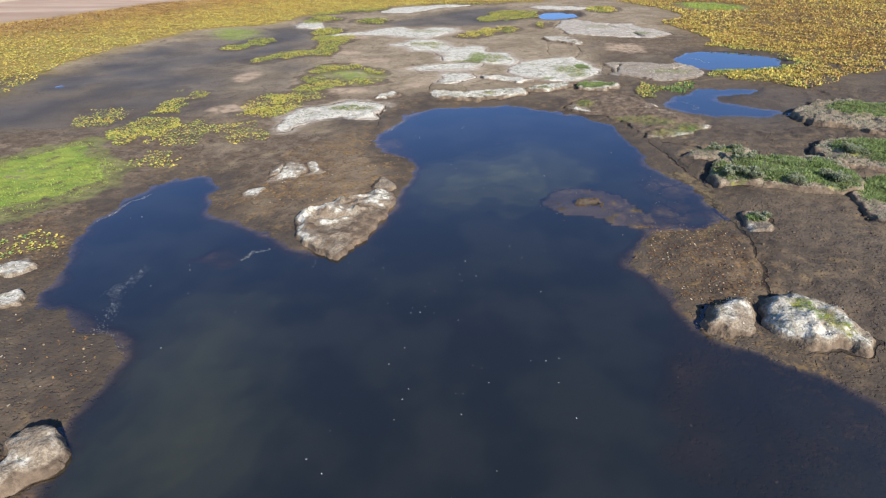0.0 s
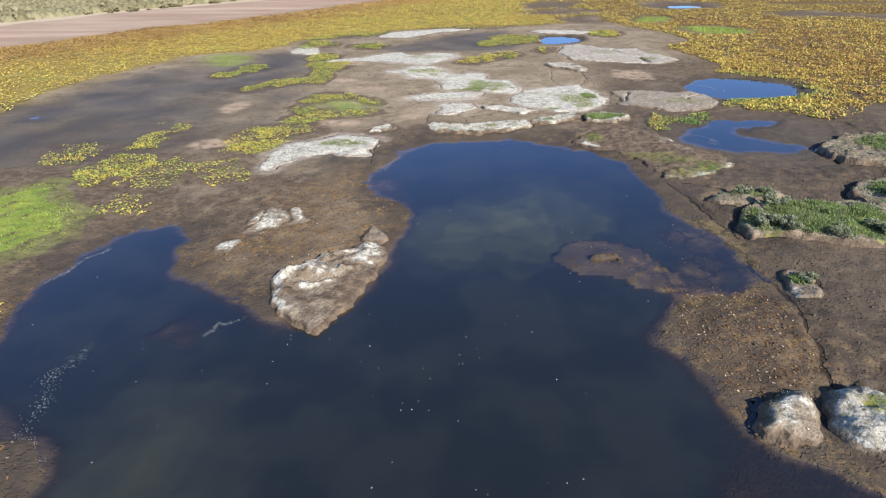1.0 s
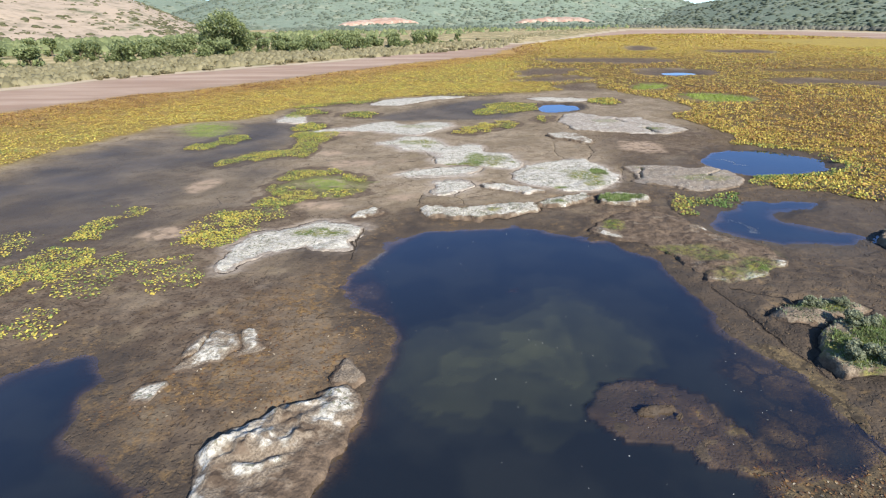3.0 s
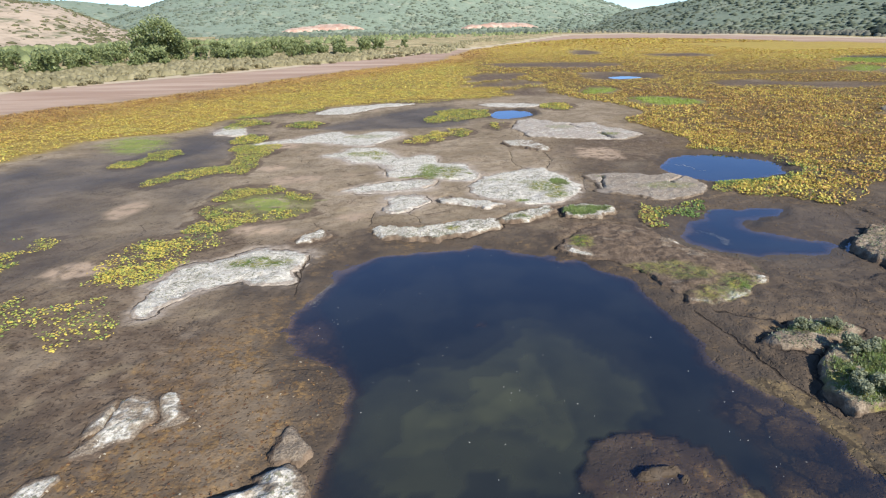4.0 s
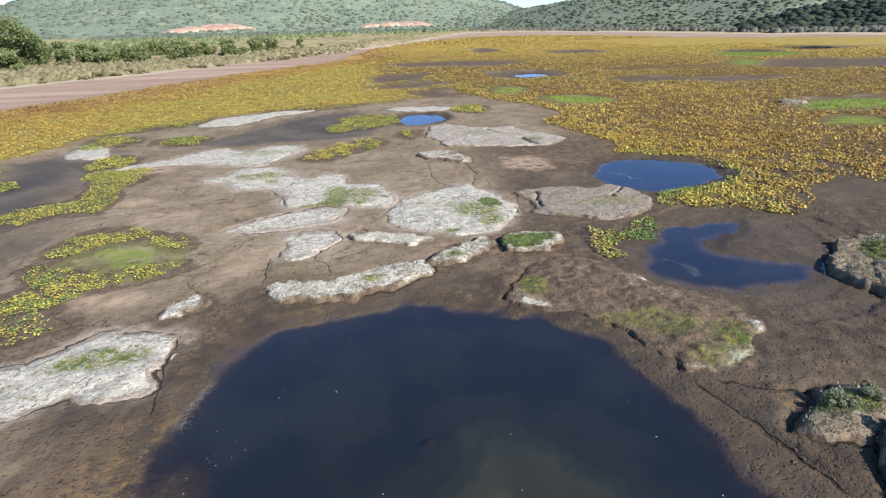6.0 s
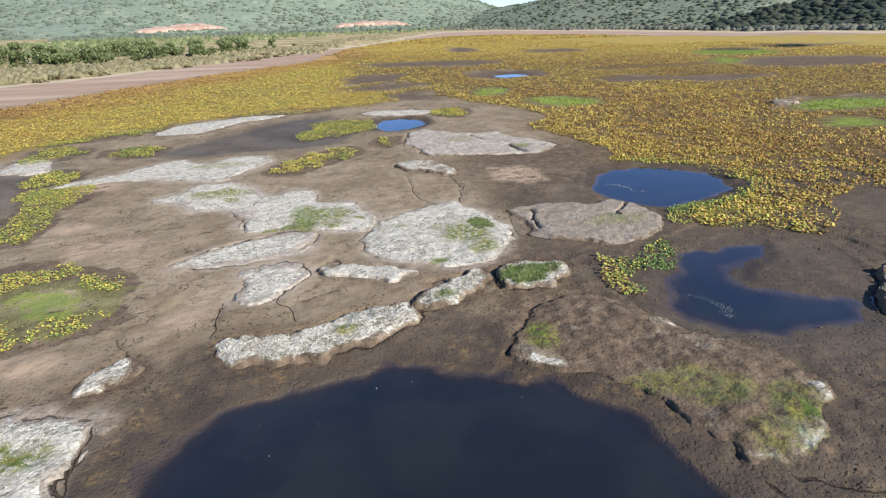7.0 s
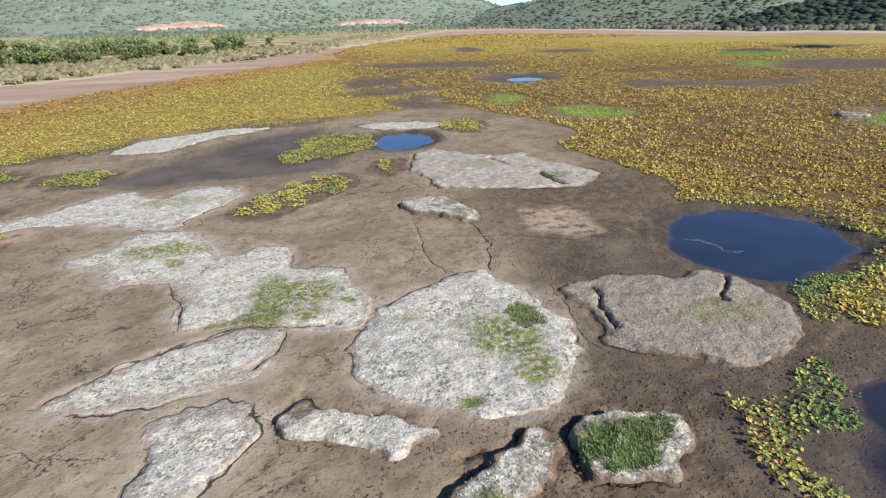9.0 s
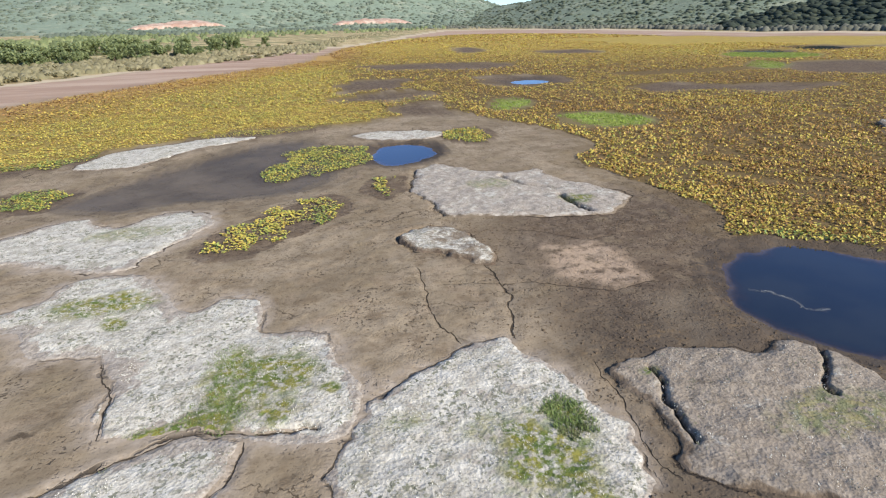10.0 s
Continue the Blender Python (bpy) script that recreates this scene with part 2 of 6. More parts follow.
LILY_PATCHES = [rounded(o) for o in (
    [(-29.7, 75.5), (-27.7, 77.7), (-25.7, 81.5), (-22.5, 82.6), (-22.9, 89.5), (-24.6, 93), (-22.3, 95), (-18.7, 94), (-18.6, 90), (-19.9, 86.5), (-19.2, 81), (-19.4, 77.6), (-21.8, 78.9), (-24.1, 77.4), (-27, 73.7)],
    [(-36.8, 84), (-35.9, 88.2), (-33.5, 92.5), (-30.2, 91), (-30.7, 87.7), (-34.3, 82.3)],
    [(-18.8, 68.5), (-18.3, 71.7), (-16.1, 72.4), (-13.2, 70.9), (-12.7, 69.3), (-15.1, 69), (-17.3, 67.3)],
    [(-18.4, 61.1), (-17, 62.3), (-18.7, 65.3), (-17.9, 66.3), (-16.2, 64.2), (-13.8, 64.2), (-12, 62.9), (-13.6, 60.5), (-14.9, 58.7), (-17.1, 60)],
    [(-12.6, 62.9), (-10.8, 63.5), (-9.2, 64.1), (-9.1, 63.2), (-10.5, 62.4), (-11.8, 61.9)], [(-12.4, 69.5), (-10.9, 69.6), (-9.5, 67.9), (-9.6, 66.6), (-11.2, 67.9)],
    [(-19.2, 53.9), (-19.7, 56), (-18.8, 57.7), (-16.6, 57.7), (-14.4, 56.2), (-15.1, 54.8), (-16.6, 54.5), (-16.9, 53.6), (-17.9, 53.2)],
    [(-20.5, 51.2), (-20, 52.6), (-18.4, 52.9), (-17, 53), (-15.7, 52.4), (-15.7, 50.9), (-16.4, 49.9), (-18.3, 49.5)],
    [(-28.6, 42.6), (-30.1, 47.2), (-29.5, 49.2), (-26, 49), (-24.4, 46.5), (-24.8, 44.4), (-25.4, 42), (-27, 41.4)],
    [(-29.2, 51.5), (-30, 54.7), (-28.4, 56.3), (-26.5, 53.7), (-26.5, 51.2), (-27.8, 50.3)], [(-29.2, 57.4), (-27.7, 58.9), (-26.8, 56.9), (-27.8, 55.9)],
    [(-22.9, 110.4), (-20.5, 113.8), (-15.8, 111.2), (-17.4, 107.4), (-20.1, 107.6)], [(-31.6, 108), (-31.6, 117.3), (-25.7, 114), (-26.3, 110.6), (-29, 107.6)], [(-27.2, 98), (-26, 103.1), (-23, 100.9), (-21.9, 97.6), (-24.2, 95)],
    [(0.8, 114.4), (3, 119.5), (4.6, 125.1), (9.8, 126), (12.6, 122), (12.7, 116.6), (9.3, 115), (5.7, 113), (1.8, 110.6)],
    [(-1.9, 93.6), (0.4, 97.6), (2.7, 99.8), (6.4, 103.2), (8.3, 101.6), (7.4, 98.6), (4.1, 95.6), (0.1, 92.4)],
    [(23.7, 128.2), (29.3, 131.7), (30, 127), (27.4, 121.8), (24.4, 124)], [(10.9, 104.8), (13.1, 108.3), (14, 106.5), (12.3, 102.2)],
    [(-34, 118.8), (-31, 124), (-24, 126.6), (-19, 131), (-21, 125.4), (-27, 121.4)], [(28.4, 67.6), (30.8, 70.6), (33.4, 71.4), (33.8, 69), (31, 66.6)])]
LILY_THIN = [rounded(o) for o in (
    [(-25.1, 45), (-24, 48.7), (-20.8, 46.6), (-18.2, 47.2), (-15.2, 44.2), (-16.3, 42.8), (-19.6, 43.8), (-20.2, 41.3), (-22.5, 41.8)], [(-24.9, 39.8), (-22.7, 39.6), (-20.3, 38.4), (-20.2, 37), (-22.1, 37.3)],
    [(-25, 25.6), (-22.9, 27), (-20.8, 25.5), (-21.4, 24.1), (-23, 23.4)], [(30.4, 69), (34, 71), (37, 72), (40, 71), (37, 66), (33, 65)], [(-31.9, 58.6), (-31.4, 60.4), (-30.3, 58.8), (-31, 57.8)],
    [(-33, 46), (-36, 52), (-31, 51)], [(-10, 140), (0, 141), (8, 140), (4, 137), (-6, 136)], [(-20, 57.6), (-15, 58.6), (-13.4, 55.6), (-18, 49), (-21, 51)])]
# dry rosy patches: centre and radii
ROSY = [(-16.4, 80.2, 1.7, 1.5), (-12.6, 74.8, 3.3, 2.2), (-12, 59.4, 2.6, 1.2), (-26, 66, 1.6, 3.2), (-22.5, 52.5, 2.6, 1.6), (22.5, 84.5, 3.0, 3.6), (-18.6, 93, 3, 2), (-5, 62, 2, 1.2)]
CRACKS = [([(11.9, 86.5), (11.3, 81.8), (11.5, 79.3), (12, 77.8)], 0.13, 0.16), ([(16.2, 86), (16.1, 81.8), (14.7, 77.6)], 0.3, 0.13),
          ([(16.2, 44.6), (16.7, 42.6), (17.1, 40), (17.6, 37.6), (17.9, 36)], 0.2, 0.25), ([(28, 72.8), (27, 71.7), (25.4, 69.8)], 0.10, 0.3),
          ([(-7.0, 53.6), (-7.1, 51.8), (-6.7, 50), (-6.9, 48.4)], 0.12, 0.25), ([(-0.2, 63.2), (0.4, 61.8), (0.9, 60.4)], 0.13, 0.16),
          ([(-3.2, 63.4), (-3.3, 61.6), (-3.4, 60)], 0.13, 0.14), ([(17.4, 33), (17.8, 29.5), (17.2, 26), (16.4, 23)], 0.28, 0.25),
          ([(-3.0, 75.2), (-3.2, 77.6), (-4.2, 80.2)], 0.10, 0.2), ([(5.2, 73.6), (3.4, 73.6), (0, 74.4), (-4, 72.6), (-7.4, 69.8)], 0.12, 0.24),
          ([(2.6, 73), (2.2, 71.8), (1.2, 70.4)], 0.14, 0.25), ([(19.4, 73.4), (19.2, 72.2), (18.9, 70.6), (18.6, 69)], 0.09, 0.26), ([(17.6, 74.6), (17.2, 71.4), (16.6, 69.4), (16.9, 68)], 0.1, 0.12), ([(27.2, 93.4), (26.6, 95.6), (27, 98.2)], 0.22, 0.4), ([(24, 105.4), (25, 102), (27.5, 100)], 0.2, 0.2), ([(-11.8, 38.2), (-11.9, 37.2), (-11.6, 36.1), (-12.3, 35)], 0.08, 0.16), ([(-10.4, 38.6), (-9.6, 38.8), (-8.6, 39.2)], 0.07, 0.14), ([(-9, 42.4), (-9.6, 41), (-10.6, 40), (-11, 38.8)], 0.1, 0.12), ([(-11.6, 45), (-11.8, 43.4), (-11.4, 41.6), (-11.9, 40)], 0.1, 0.12), ([(-6.6, 40.6), (-6.6, 39.8), (-5.8, 40.4), (-4.6, 40.2)], 0.08, 0.12), ([(-12.6, 45), (-11.8, 42), (-12.4, 39.4)], 0.15, 0.14),
          ([(12.8, 84), (18, 83), (22, 80.5), (25, 81)], 0.12, 0.07), ([(20, 92), (24, 88), (28, 88.4)], 0.12, 0.07), ([(17.4, 44.6), (19, 43.4), (21, 43.2)], 0.2, 0.2)]

# hummocks: outline, height, paleness, roughness
HUMMOCKS = {
    "spit_rock": ([(-8.1, 28), (-8.2, 29.6), (-7.5, 31.4), (-5.6, 32.9), (-4.1, 34), (-3, 33.1), (-3, 31.4), (-3.5, 29.9), (-3.6, 28.8), (-4.2, 27.2), (-4.5, 25.8), (-5.4, 25.6), (-6.5, 26.2), (-7.5, 26.8)], 0.5, 0.1, 2.2),
    "spit_a": ([(-12, 34.6), (-12.4, 37.6), (-11.6, 38.5), (-10.2, 37.4), (-9.9, 36), (-10.8, 35.1)], 0.17, 0.8, 1.5),
    "spit_b": ([(-10.3, 37.7), (-9.7, 38.7), (-8.4, 36.9), (-9.3, 35.9)], 0.15, 0.8, 1.5),
    "spit_c": ([(-13.3, 33), (-12.8, 34), (-11.6, 33.8), (-12.2, 32.6)], 0.07, 0.8, 1.0),
    "spit_d": ([(-4.9, 35.5), (-4.2, 36.2), (-2.9, 35), (-3.4, 33.9), (-4.5, 34.3)], 0.13, 0.4, 1.5),
    "long_pale": ([(-15.1, 45.6), (-15.8, 49), (-15.1, 51.9), (-12.9, 54.2), (-10.4, 55.4), (-7.8, 54.8), (-6.8, 53.8), (-7, 51.9), (-6.9, 49.7), (-9.1, 49.3), (-11.3, 49.4), (-13.1, 48), (-14, 45.5)], 0.12, 1.0, 0.7),
    "small_pale": ([(-8.2, 56.4), (-8, 58.1), (-7.3, 59.3), (-6.2, 58.1), (-6.5, 57.1), (-7.4, 56.3)], 0.24, 0.8, 1.2),
    "front_lip": ([(-3.1, 58.5), (-2.6, 59.3), (-0.9, 58.9), (1.3, 58.9), (2.8, 59), (3.6, 59.7), (5.5, 60), (7, 59.8), (6.9, 58.5), (5.4, 57.6), (3.6, 56.7), (2, 56.3), (0.4, 56.3), (-1.4, 56.5), (-2.3, 57)], 0.36, 1.0, 1.2),
    "second_lip": ([(7, 60), (8.6, 61.5), (10.6, 63), (12.4, 63.3), (11.9, 61.6), (10.2, 60), (8.7, 59.2), (7.3, 59.5)], 0.38, 0.95, 1.2),
    "grassy": ([(12.8, 62), (13.6, 63.2), (15.7, 63.2), (17.3, 62.6), (17.1, 61.2), (15.5, 60.2), (13.9, 60), (12.7, 60.4)], 0.42, 0.8, 1.2),
    "brown": ([(11, 54.6), (11.8, 56.2), (13.8, 58), (16.6, 58.6), (18.8, 56.4), (20.2, 53.6), (21.9, 52), (22.5, 49.5), (21.4, 47.3), (19, 45.3), (16.9, 45.2), (16, 46.6), (15.6, 48.4), (14.9, 50.8), (13.4, 52), (11.4, 53.2)], 0.24, 0.05, 1.5),
    "middle_slab": ([(5.4, 71), (6.6, 73.2), (9.2, 75.8), (12.2, 77.3), (14.1, 77.3), (15.3, 75.2), (16.1, 72.8), (16.5, 70.4), (16.4, 68.4), (15, 66.6), (13.3, 65), (11.3, 64.6), (9.7, 64.8), (8.5, 65.5), (7, 66.5), (5.7, 68.1), (5.7, 69.5)], 0.14, 0.86, 0.9),
    "star_slab": ([(-12, 86.2), (-10, 87.8), (-8.5, 90.5), (-6.8, 90.8), (-4.5, 90), (-2.4, 86), (-0.8, 84.4), (0.4, 85.7), (2.2, 85.2), (2.6, 83.4), (2.4, 81.8), (3.8, 80.9), (6, 80.1), (6.4, 77.5), (7.1, 75.2), (6.7, 73.4), (5.5, 72.7), (4.1, 72.8), (2.6, 73.6), (1.1, 74.5), (-1, 74.5), (-3, 75), (-3.3, 76), (-3.4, 78), (-4.4, 80.6), (-5.6, 81.4), (-7.8, 82), (-9.4, 84.2)], 0.09, 1.0, 0.6),
    "tongue": ([(-7.2, 70), (-5.4, 71.5), (-3, 72.8), (-1.4, 73.8), (0.4, 74.3), (2, 73.8), (2.6, 73), (2.1, 71.8), (1.6, 70.1), (0.1, 69.2), (-2.5, 68.7), (-5, 68.8), (-6.6, 69.3)], 0.11, 1.0, 0.6),
    "wedge": ([(-2.8, 63.6), (-2, 65.4), (-2.3, 67.2), (-1, 67.9), (0.8, 68), (1.7, 66.6), (1.1, 65), (0.2, 64.2), (-0.7, 63.1), (-2.3, 63)], 0.15, 1.0, 0.6),
    "bar_slab": ([(2.4, 66.4), (2.8, 67.2), (3.8, 66.6), (5.1, 66), (6.8, 65.3), (8.1, 64.6), (8.2, 63.9), (7.4, 63.6), (6.7, 63.3), (5.4, 64), (4, 64.8), (2.7, 65.3)], 0.26, 0.9, 0.9),
    "split_slab": ([(18, 74), (20.5, 74.5), (23, 74.2), (25, 73.2), (27.3, 73.8), (28.2, 72.2), (28.5, 70.3), (28.2, 68), (27, 66.2), (24.8, 65), (22.4, 64.7), (20.9, 65.4), (18.8, 66.5), (17.4, 67.9), (18, 69.7), (18.3, 71.4), (17.8, 72.6)], 0.2, 0.4, 1.4),
    "far_slab": ([(15.2, 106), (16.7, 110.4), (19, 112.4), (21.8, 109.4), (24.8, 106.4), (28.6, 106.5), (29.2, 102.4), (31.3, 99.6), (32.3, 96.2), (29, 92.2), (25, 92.8), (20.8, 94), (16.5, 95.4), (15.6, 98.8), (14.8, 102.5)], 0.22, 0.48, 1.2),
    "shoe_slab": ([(11.6, 91.8), (13, 93.5), (15.6, 92.8), (16.9, 90.6), (16.9, 86.4), (15.9, 86.2), (14.5, 88), (12.5, 89.3)], 0.32, 0.7, 1.3),
    "left_slab": ([(-23.4, 94.2), (-20.6, 97), (-17.2, 99.6), (-13.4, 103.8), (-9.2, 100.8), (-7.2, 102.8), (-3.6, 102.7), (-1.8, 99), (-4.6, 94.6), (-6.6, 91.7), (-11, 93), (-15.7, 95.1)], 0.1, 1.0, 0.6),
    "back_slab": ([(-19.5, 122.6), (-17.8, 130.3), (-13.2, 133), (-7.5, 136.6), (-1, 135.4), (-6.8, 130.4), (-8.9, 128.6), (-11.6, 124), (-14, 121.4)], 0.11, 0.8, 0.7),
    "islet": ([(-32, 104.5), (-31.3, 110.7), (-27.6, 107.6), (-26.8, 102.1)], 0.1, 0.9, 0.8),
    "back_bar": ([(11.5, 132.2), (18, 133.8), (24.2, 130.4), (21.9, 126.6), (15.4, 127.6)], 0.12, 0.7, 0.8),
    "far_block": ([(80.4, 112.6), (82.6, 115.6), (86.2, 116), (87.2, 114.2), (84, 112), (81.8, 110.7)], 0.6, 0.5, 1.7),
    "bank_pale": ([(17.8, 41), (19.6, 42.6), (22.6, 42.8), (23.2, 41.6), (21.4, 40.6), (19.8, 40.2)], 0.36, 0.45, 1.2),
    "bank_green": ([(18.2, 36.1), (19.4, 39.2), (21.6, 40.4), (25.5, 40.6), (28.2, 39.4), (27.6, 36), (26.2, 34.6), (24.1, 34.4), (21.4, 35.4), (19.6, 35.6)], 0.58, 0.42, 1.3),
    "bank_far_green": ([(28, 43.2), (31.1, 44.9), (35, 44.4), (35.6, 40.6), (31.5, 38.8), (28.5, 39.6), (27.7, 41.3)], 0.5, 0.4, 1.2),
    "bank_rock": ([(31, 52.4), (34, 55.4), (37.9, 56.6), (42, 54.5), (40, 48), (35.8, 46.8), (33.3, 48.1), (31, 49)], 0.5, 0.36, 1.8),
    "bank_low": ([(26, 34.2), (28.8, 37.4), (31.5, 37.6), (31, 33), (27.6, 29.6), (25.6, 31)], 0.25, 0.35, 1.0),
    "near_rock": ([(12.7, 20.9), (13.7, 22.4), (14.9, 22.6), (15.2, 21.6), (14.2, 20.4), (13, 20.1)], 0.62, 0.62, 1.7),
    "near_long": ([(15.9, 22.8), (17.2, 23), (18.5, 22.3), (18.9, 20.7), (19.3, 19.7), (18.5, 18.9), (17.2, 19.2), (15.9, 19.4), (15.5, 20.8)], 0.66, 0.68, 1.6),
    "corner_rock": ([(-12.6, 10.4), (-13.1, 12.1), (-13.2, 12.8), (-12.5, 13.2), (-11.4, 12.9), (-11, 12.2), (-11.5, 11.6), (-11.9, 10.9)], 0.45, 0.45, 1.8),
    "edge_rock": ([(-22.4, 22.3), (-22.4, 23.6), (-21.8, 24.6), (-20.5, 24), (-20.8, 22.7)], 0.15, 0.7, 1.2),
    "edge_rock_low": ([(-20.6, 20.2), (-20.5, 21.2), (-19.4, 21.5), (-18.9, 20.4)], 0.12, 0.7, 1.2),
    "tuft_rock": ([(17.8, 30.4), (18.5, 31.8), (19.7, 31.6), (19.3, 29.7), (18, 29.2)], 0.22, 0.42, 1.6),
}
HUMMOCKS = {k: (rounded(o), h, p, r) for k, (o, h, p, r) in HUMMOCKS.items()}


def land(x, y):
    """Height of the mud before the hummocks stand on it, and how deep its grooves are."""
    z = 0.11 * fbm(x, y, 9, 1) + 0.05 * fbm(x, y, 1.7, 2) + 0.04 * fbm(x, y, 0.6, 3, 2)
    rough = step(8, 16, x) * step(70, 60, y) + step(-4, -10, x) * step(46, 40, y) * 0.6
    z = z + rough * (0.17 * np.abs(fbm(x, y, 1.2, 31, 3)) + 0.06 * fbm(x, y, 0.55, 32, 2))
    soft = np.maximum(step(-2, 3, reach(LAGOON, x, y, 4, 1.2, 6)), step(-2, 3, reach(DARK_FLAT, x, y, 4, 1.0, 5)))
    soft = np.maximum(soft, 0.8 * step(-1.5, 1, reach(WET_EDGE, x, y, 3, 0.6, 3)))
    z = z * (1 - soft) + (-0.17 + 0.015 * fbm(x, y, 3, 4)) * soft
    z = np.maximum(z, WATER + 0.07)
    for outline, shelf, fall in PONDS:
        d = reach(outline, x, y, shelf + 1, 0.55, 2.6, 8)
        rim = step(-shelf, 0.15, d)
        bed = WATER + 0.01 - np.clip(d, 0, 12) * fall + 0.04 * fbm(x, y, 0.8, 9) + 0.06 * fbm(x, y, 2.8, 10, 3)
        z = np.where(d > -shelf, z * (1 - rim) + np.minimum(z, bed) * rim, z)
    d = reach(BIG_POND, x, y, 8, 0.55, 2.6, 8)
    z = z + step(-6, -3, d) * step(0.7, -0.1, d) * (0.07 * np.abs(fbm(x, y, 1.6, 38, 3)) + 0.025 * fbm(x, y, 0.7, 39, 2))
    for outline, top, soft_edge in SHOALS:
        d = reach(outline, x, y, soft_edge + 1, 0.6, 2.2, 12)
        lift = step(-soft_edge, soft_edge * 0.6, d)
        z = np.where(lift > 0, np.maximum(z, z * (1 - lift) + (top + 0.05 * fbm(x, y, 1.2, 13)) * lift), z)
    d = reach(MUD_BAR, x, y, 2, 0.25, 1.0, 14)
    z = np.maximum(z, -0.72 + 0.68 * step(-0.53, 0.42, d) + 0.07 * fbm(x, y, 0.7, 15) - 0.6 * (d < -1.2))
    groove = np.zeros(x.shape)
    for line, width, deep in CRACKS:
        groove = np.maximum(groove, deep * np.exp(-(along(line, x, y) / width) ** 2))
    low = np.where(z > WATER + 0.03, WATER + 0.05, -9.0)
    return np.maximum(z - 0.5 * groove, low) + shore_rise(x, y), groove


def shore_rise(x, y):
    """The shore rises gently outside the lake."""
    out = -reach(LAKE, x, y, 1500, 0)
    far = np.clip(out, 0, None)
    return np.where(out > 0, 1.2 * step(0, 40, far) + 0.006 * far + 0.5 * fbm(x, y, 30, 21) * step(5, 60, far), 0)


def hummock_reach(key, x, y, margin=1.2):
    return reach(HUMMOCKS[key][0], x + 0.14 * fbm(x, y, 0.55, 24, 2), y + 0.14 * fbm(x, y, 0.55, 25, 2), margin, 0.26 if key in ("star_slab", "split_slab", "tongue") else 0.42, 1.5, 23)


# ---------------------------------------------------------------- materials
class Nodes:
    """Short forms for building one node material."""

    def __init__(self, name):
        self.mat = bpy.data.materials.new(name)
        self.mat.use_nodes = True
        self.tree = self.mat.node_tree
        self.bsdf = self.tree.nodes["Principled BSDF"]
        self.place = self.add("ShaderNodeNewGeometry").outputs["Position"]

    def add(self, kind):
        return self.tree.nodes.new(kind)

    def put(self, socket, value):
        if hasattr(value, "links"):
            self.tree.links.new(value, socket)
        elif isinstance(value, tuple) and len(value) == 3:
            socket.default_value = (*value, 1)
        else:
            socket.default_value = value

    def noise(self, size, detail=3.0, rough=0.55, place=None, out=0):
        n = self.add("ShaderNodeTexNoise")
        self.put(n.inputs["Vector"], place or self.place)
        n.inputs["Scale"].default_value = 1 / size
        n.inputs["Detail"].default_value, n.inputs["Roughness"].default_value = detail, rough
        return n.outputs[out]

    def cells(self, size, feature="F1", place=None):
        n = self.add("ShaderNodeTexVoronoi")
        n.feature = feature
        self.put(n.inputs["Vector"], place or self.place)
        n.inputs["Scale"].default_value = 1 / size
        return n.outputs["Distance"]

    def attr(self, name):
        n = self.add("ShaderNodeAttribute")
        n.attribute_name = name
        return n.outputs["Fac"]

    def span(self, value, a, b, lo=0.0, hi=1.0):
        n = self.add("ShaderNodeMapRange")
        n.interpolation_type = "SMOOTHSTEP"
        for k, v in enumerate((value, a, b, lo, hi)):
            self.put(n.inputs[k], v)
        return n.outputs[0]

    def math(self, op, a, b=0.0):
        n = self.add("ShaderNodeMath")
        n.operation = op
        self.put(n.inputs[0], a)
        self.put(n.inputs[1], b)
        return n.outputs[0]

    def mix(self, fac, a, b):
        n = self.add("ShaderNodeMix")
        n.data_type = "RGBA"
        self.put(n.inputs[0], fac)
        self.put(n.inputs[6], a)
        self.put(n.inputs[7], b)
        return n.outputs[2]

    def blend(self, fac, a, b):
        n = self.add("ShaderNodeMix")
        n.data_type = "FLOAT"
        for k, v in zip((0, 2, 3), (fac, a, b)):
            self.put(n.inputs[k], v)
        return n.outputs[0]

    def finish(self, colour, rough=0.9, height=None, depth=0.05, gloss=0.3):
        self.put(self.bsdf.inputs["Base Color"], colour)
        self.put(self.bsdf.inputs["Roughness"], rough)
        self.put(self.bsdf.inputs["Specular IOR Level"], gloss)
        if height is not None:
            b = self.add("ShaderNodeBump")
            b.inputs["Strength"].default_value = 1.0
            b.inputs["Distance"].default_value = depth
            self.put(b.inputs["Height"], height)
            self.put(self.bsdf.inputs["Normal"], b.outputs[0])
        return self.mat


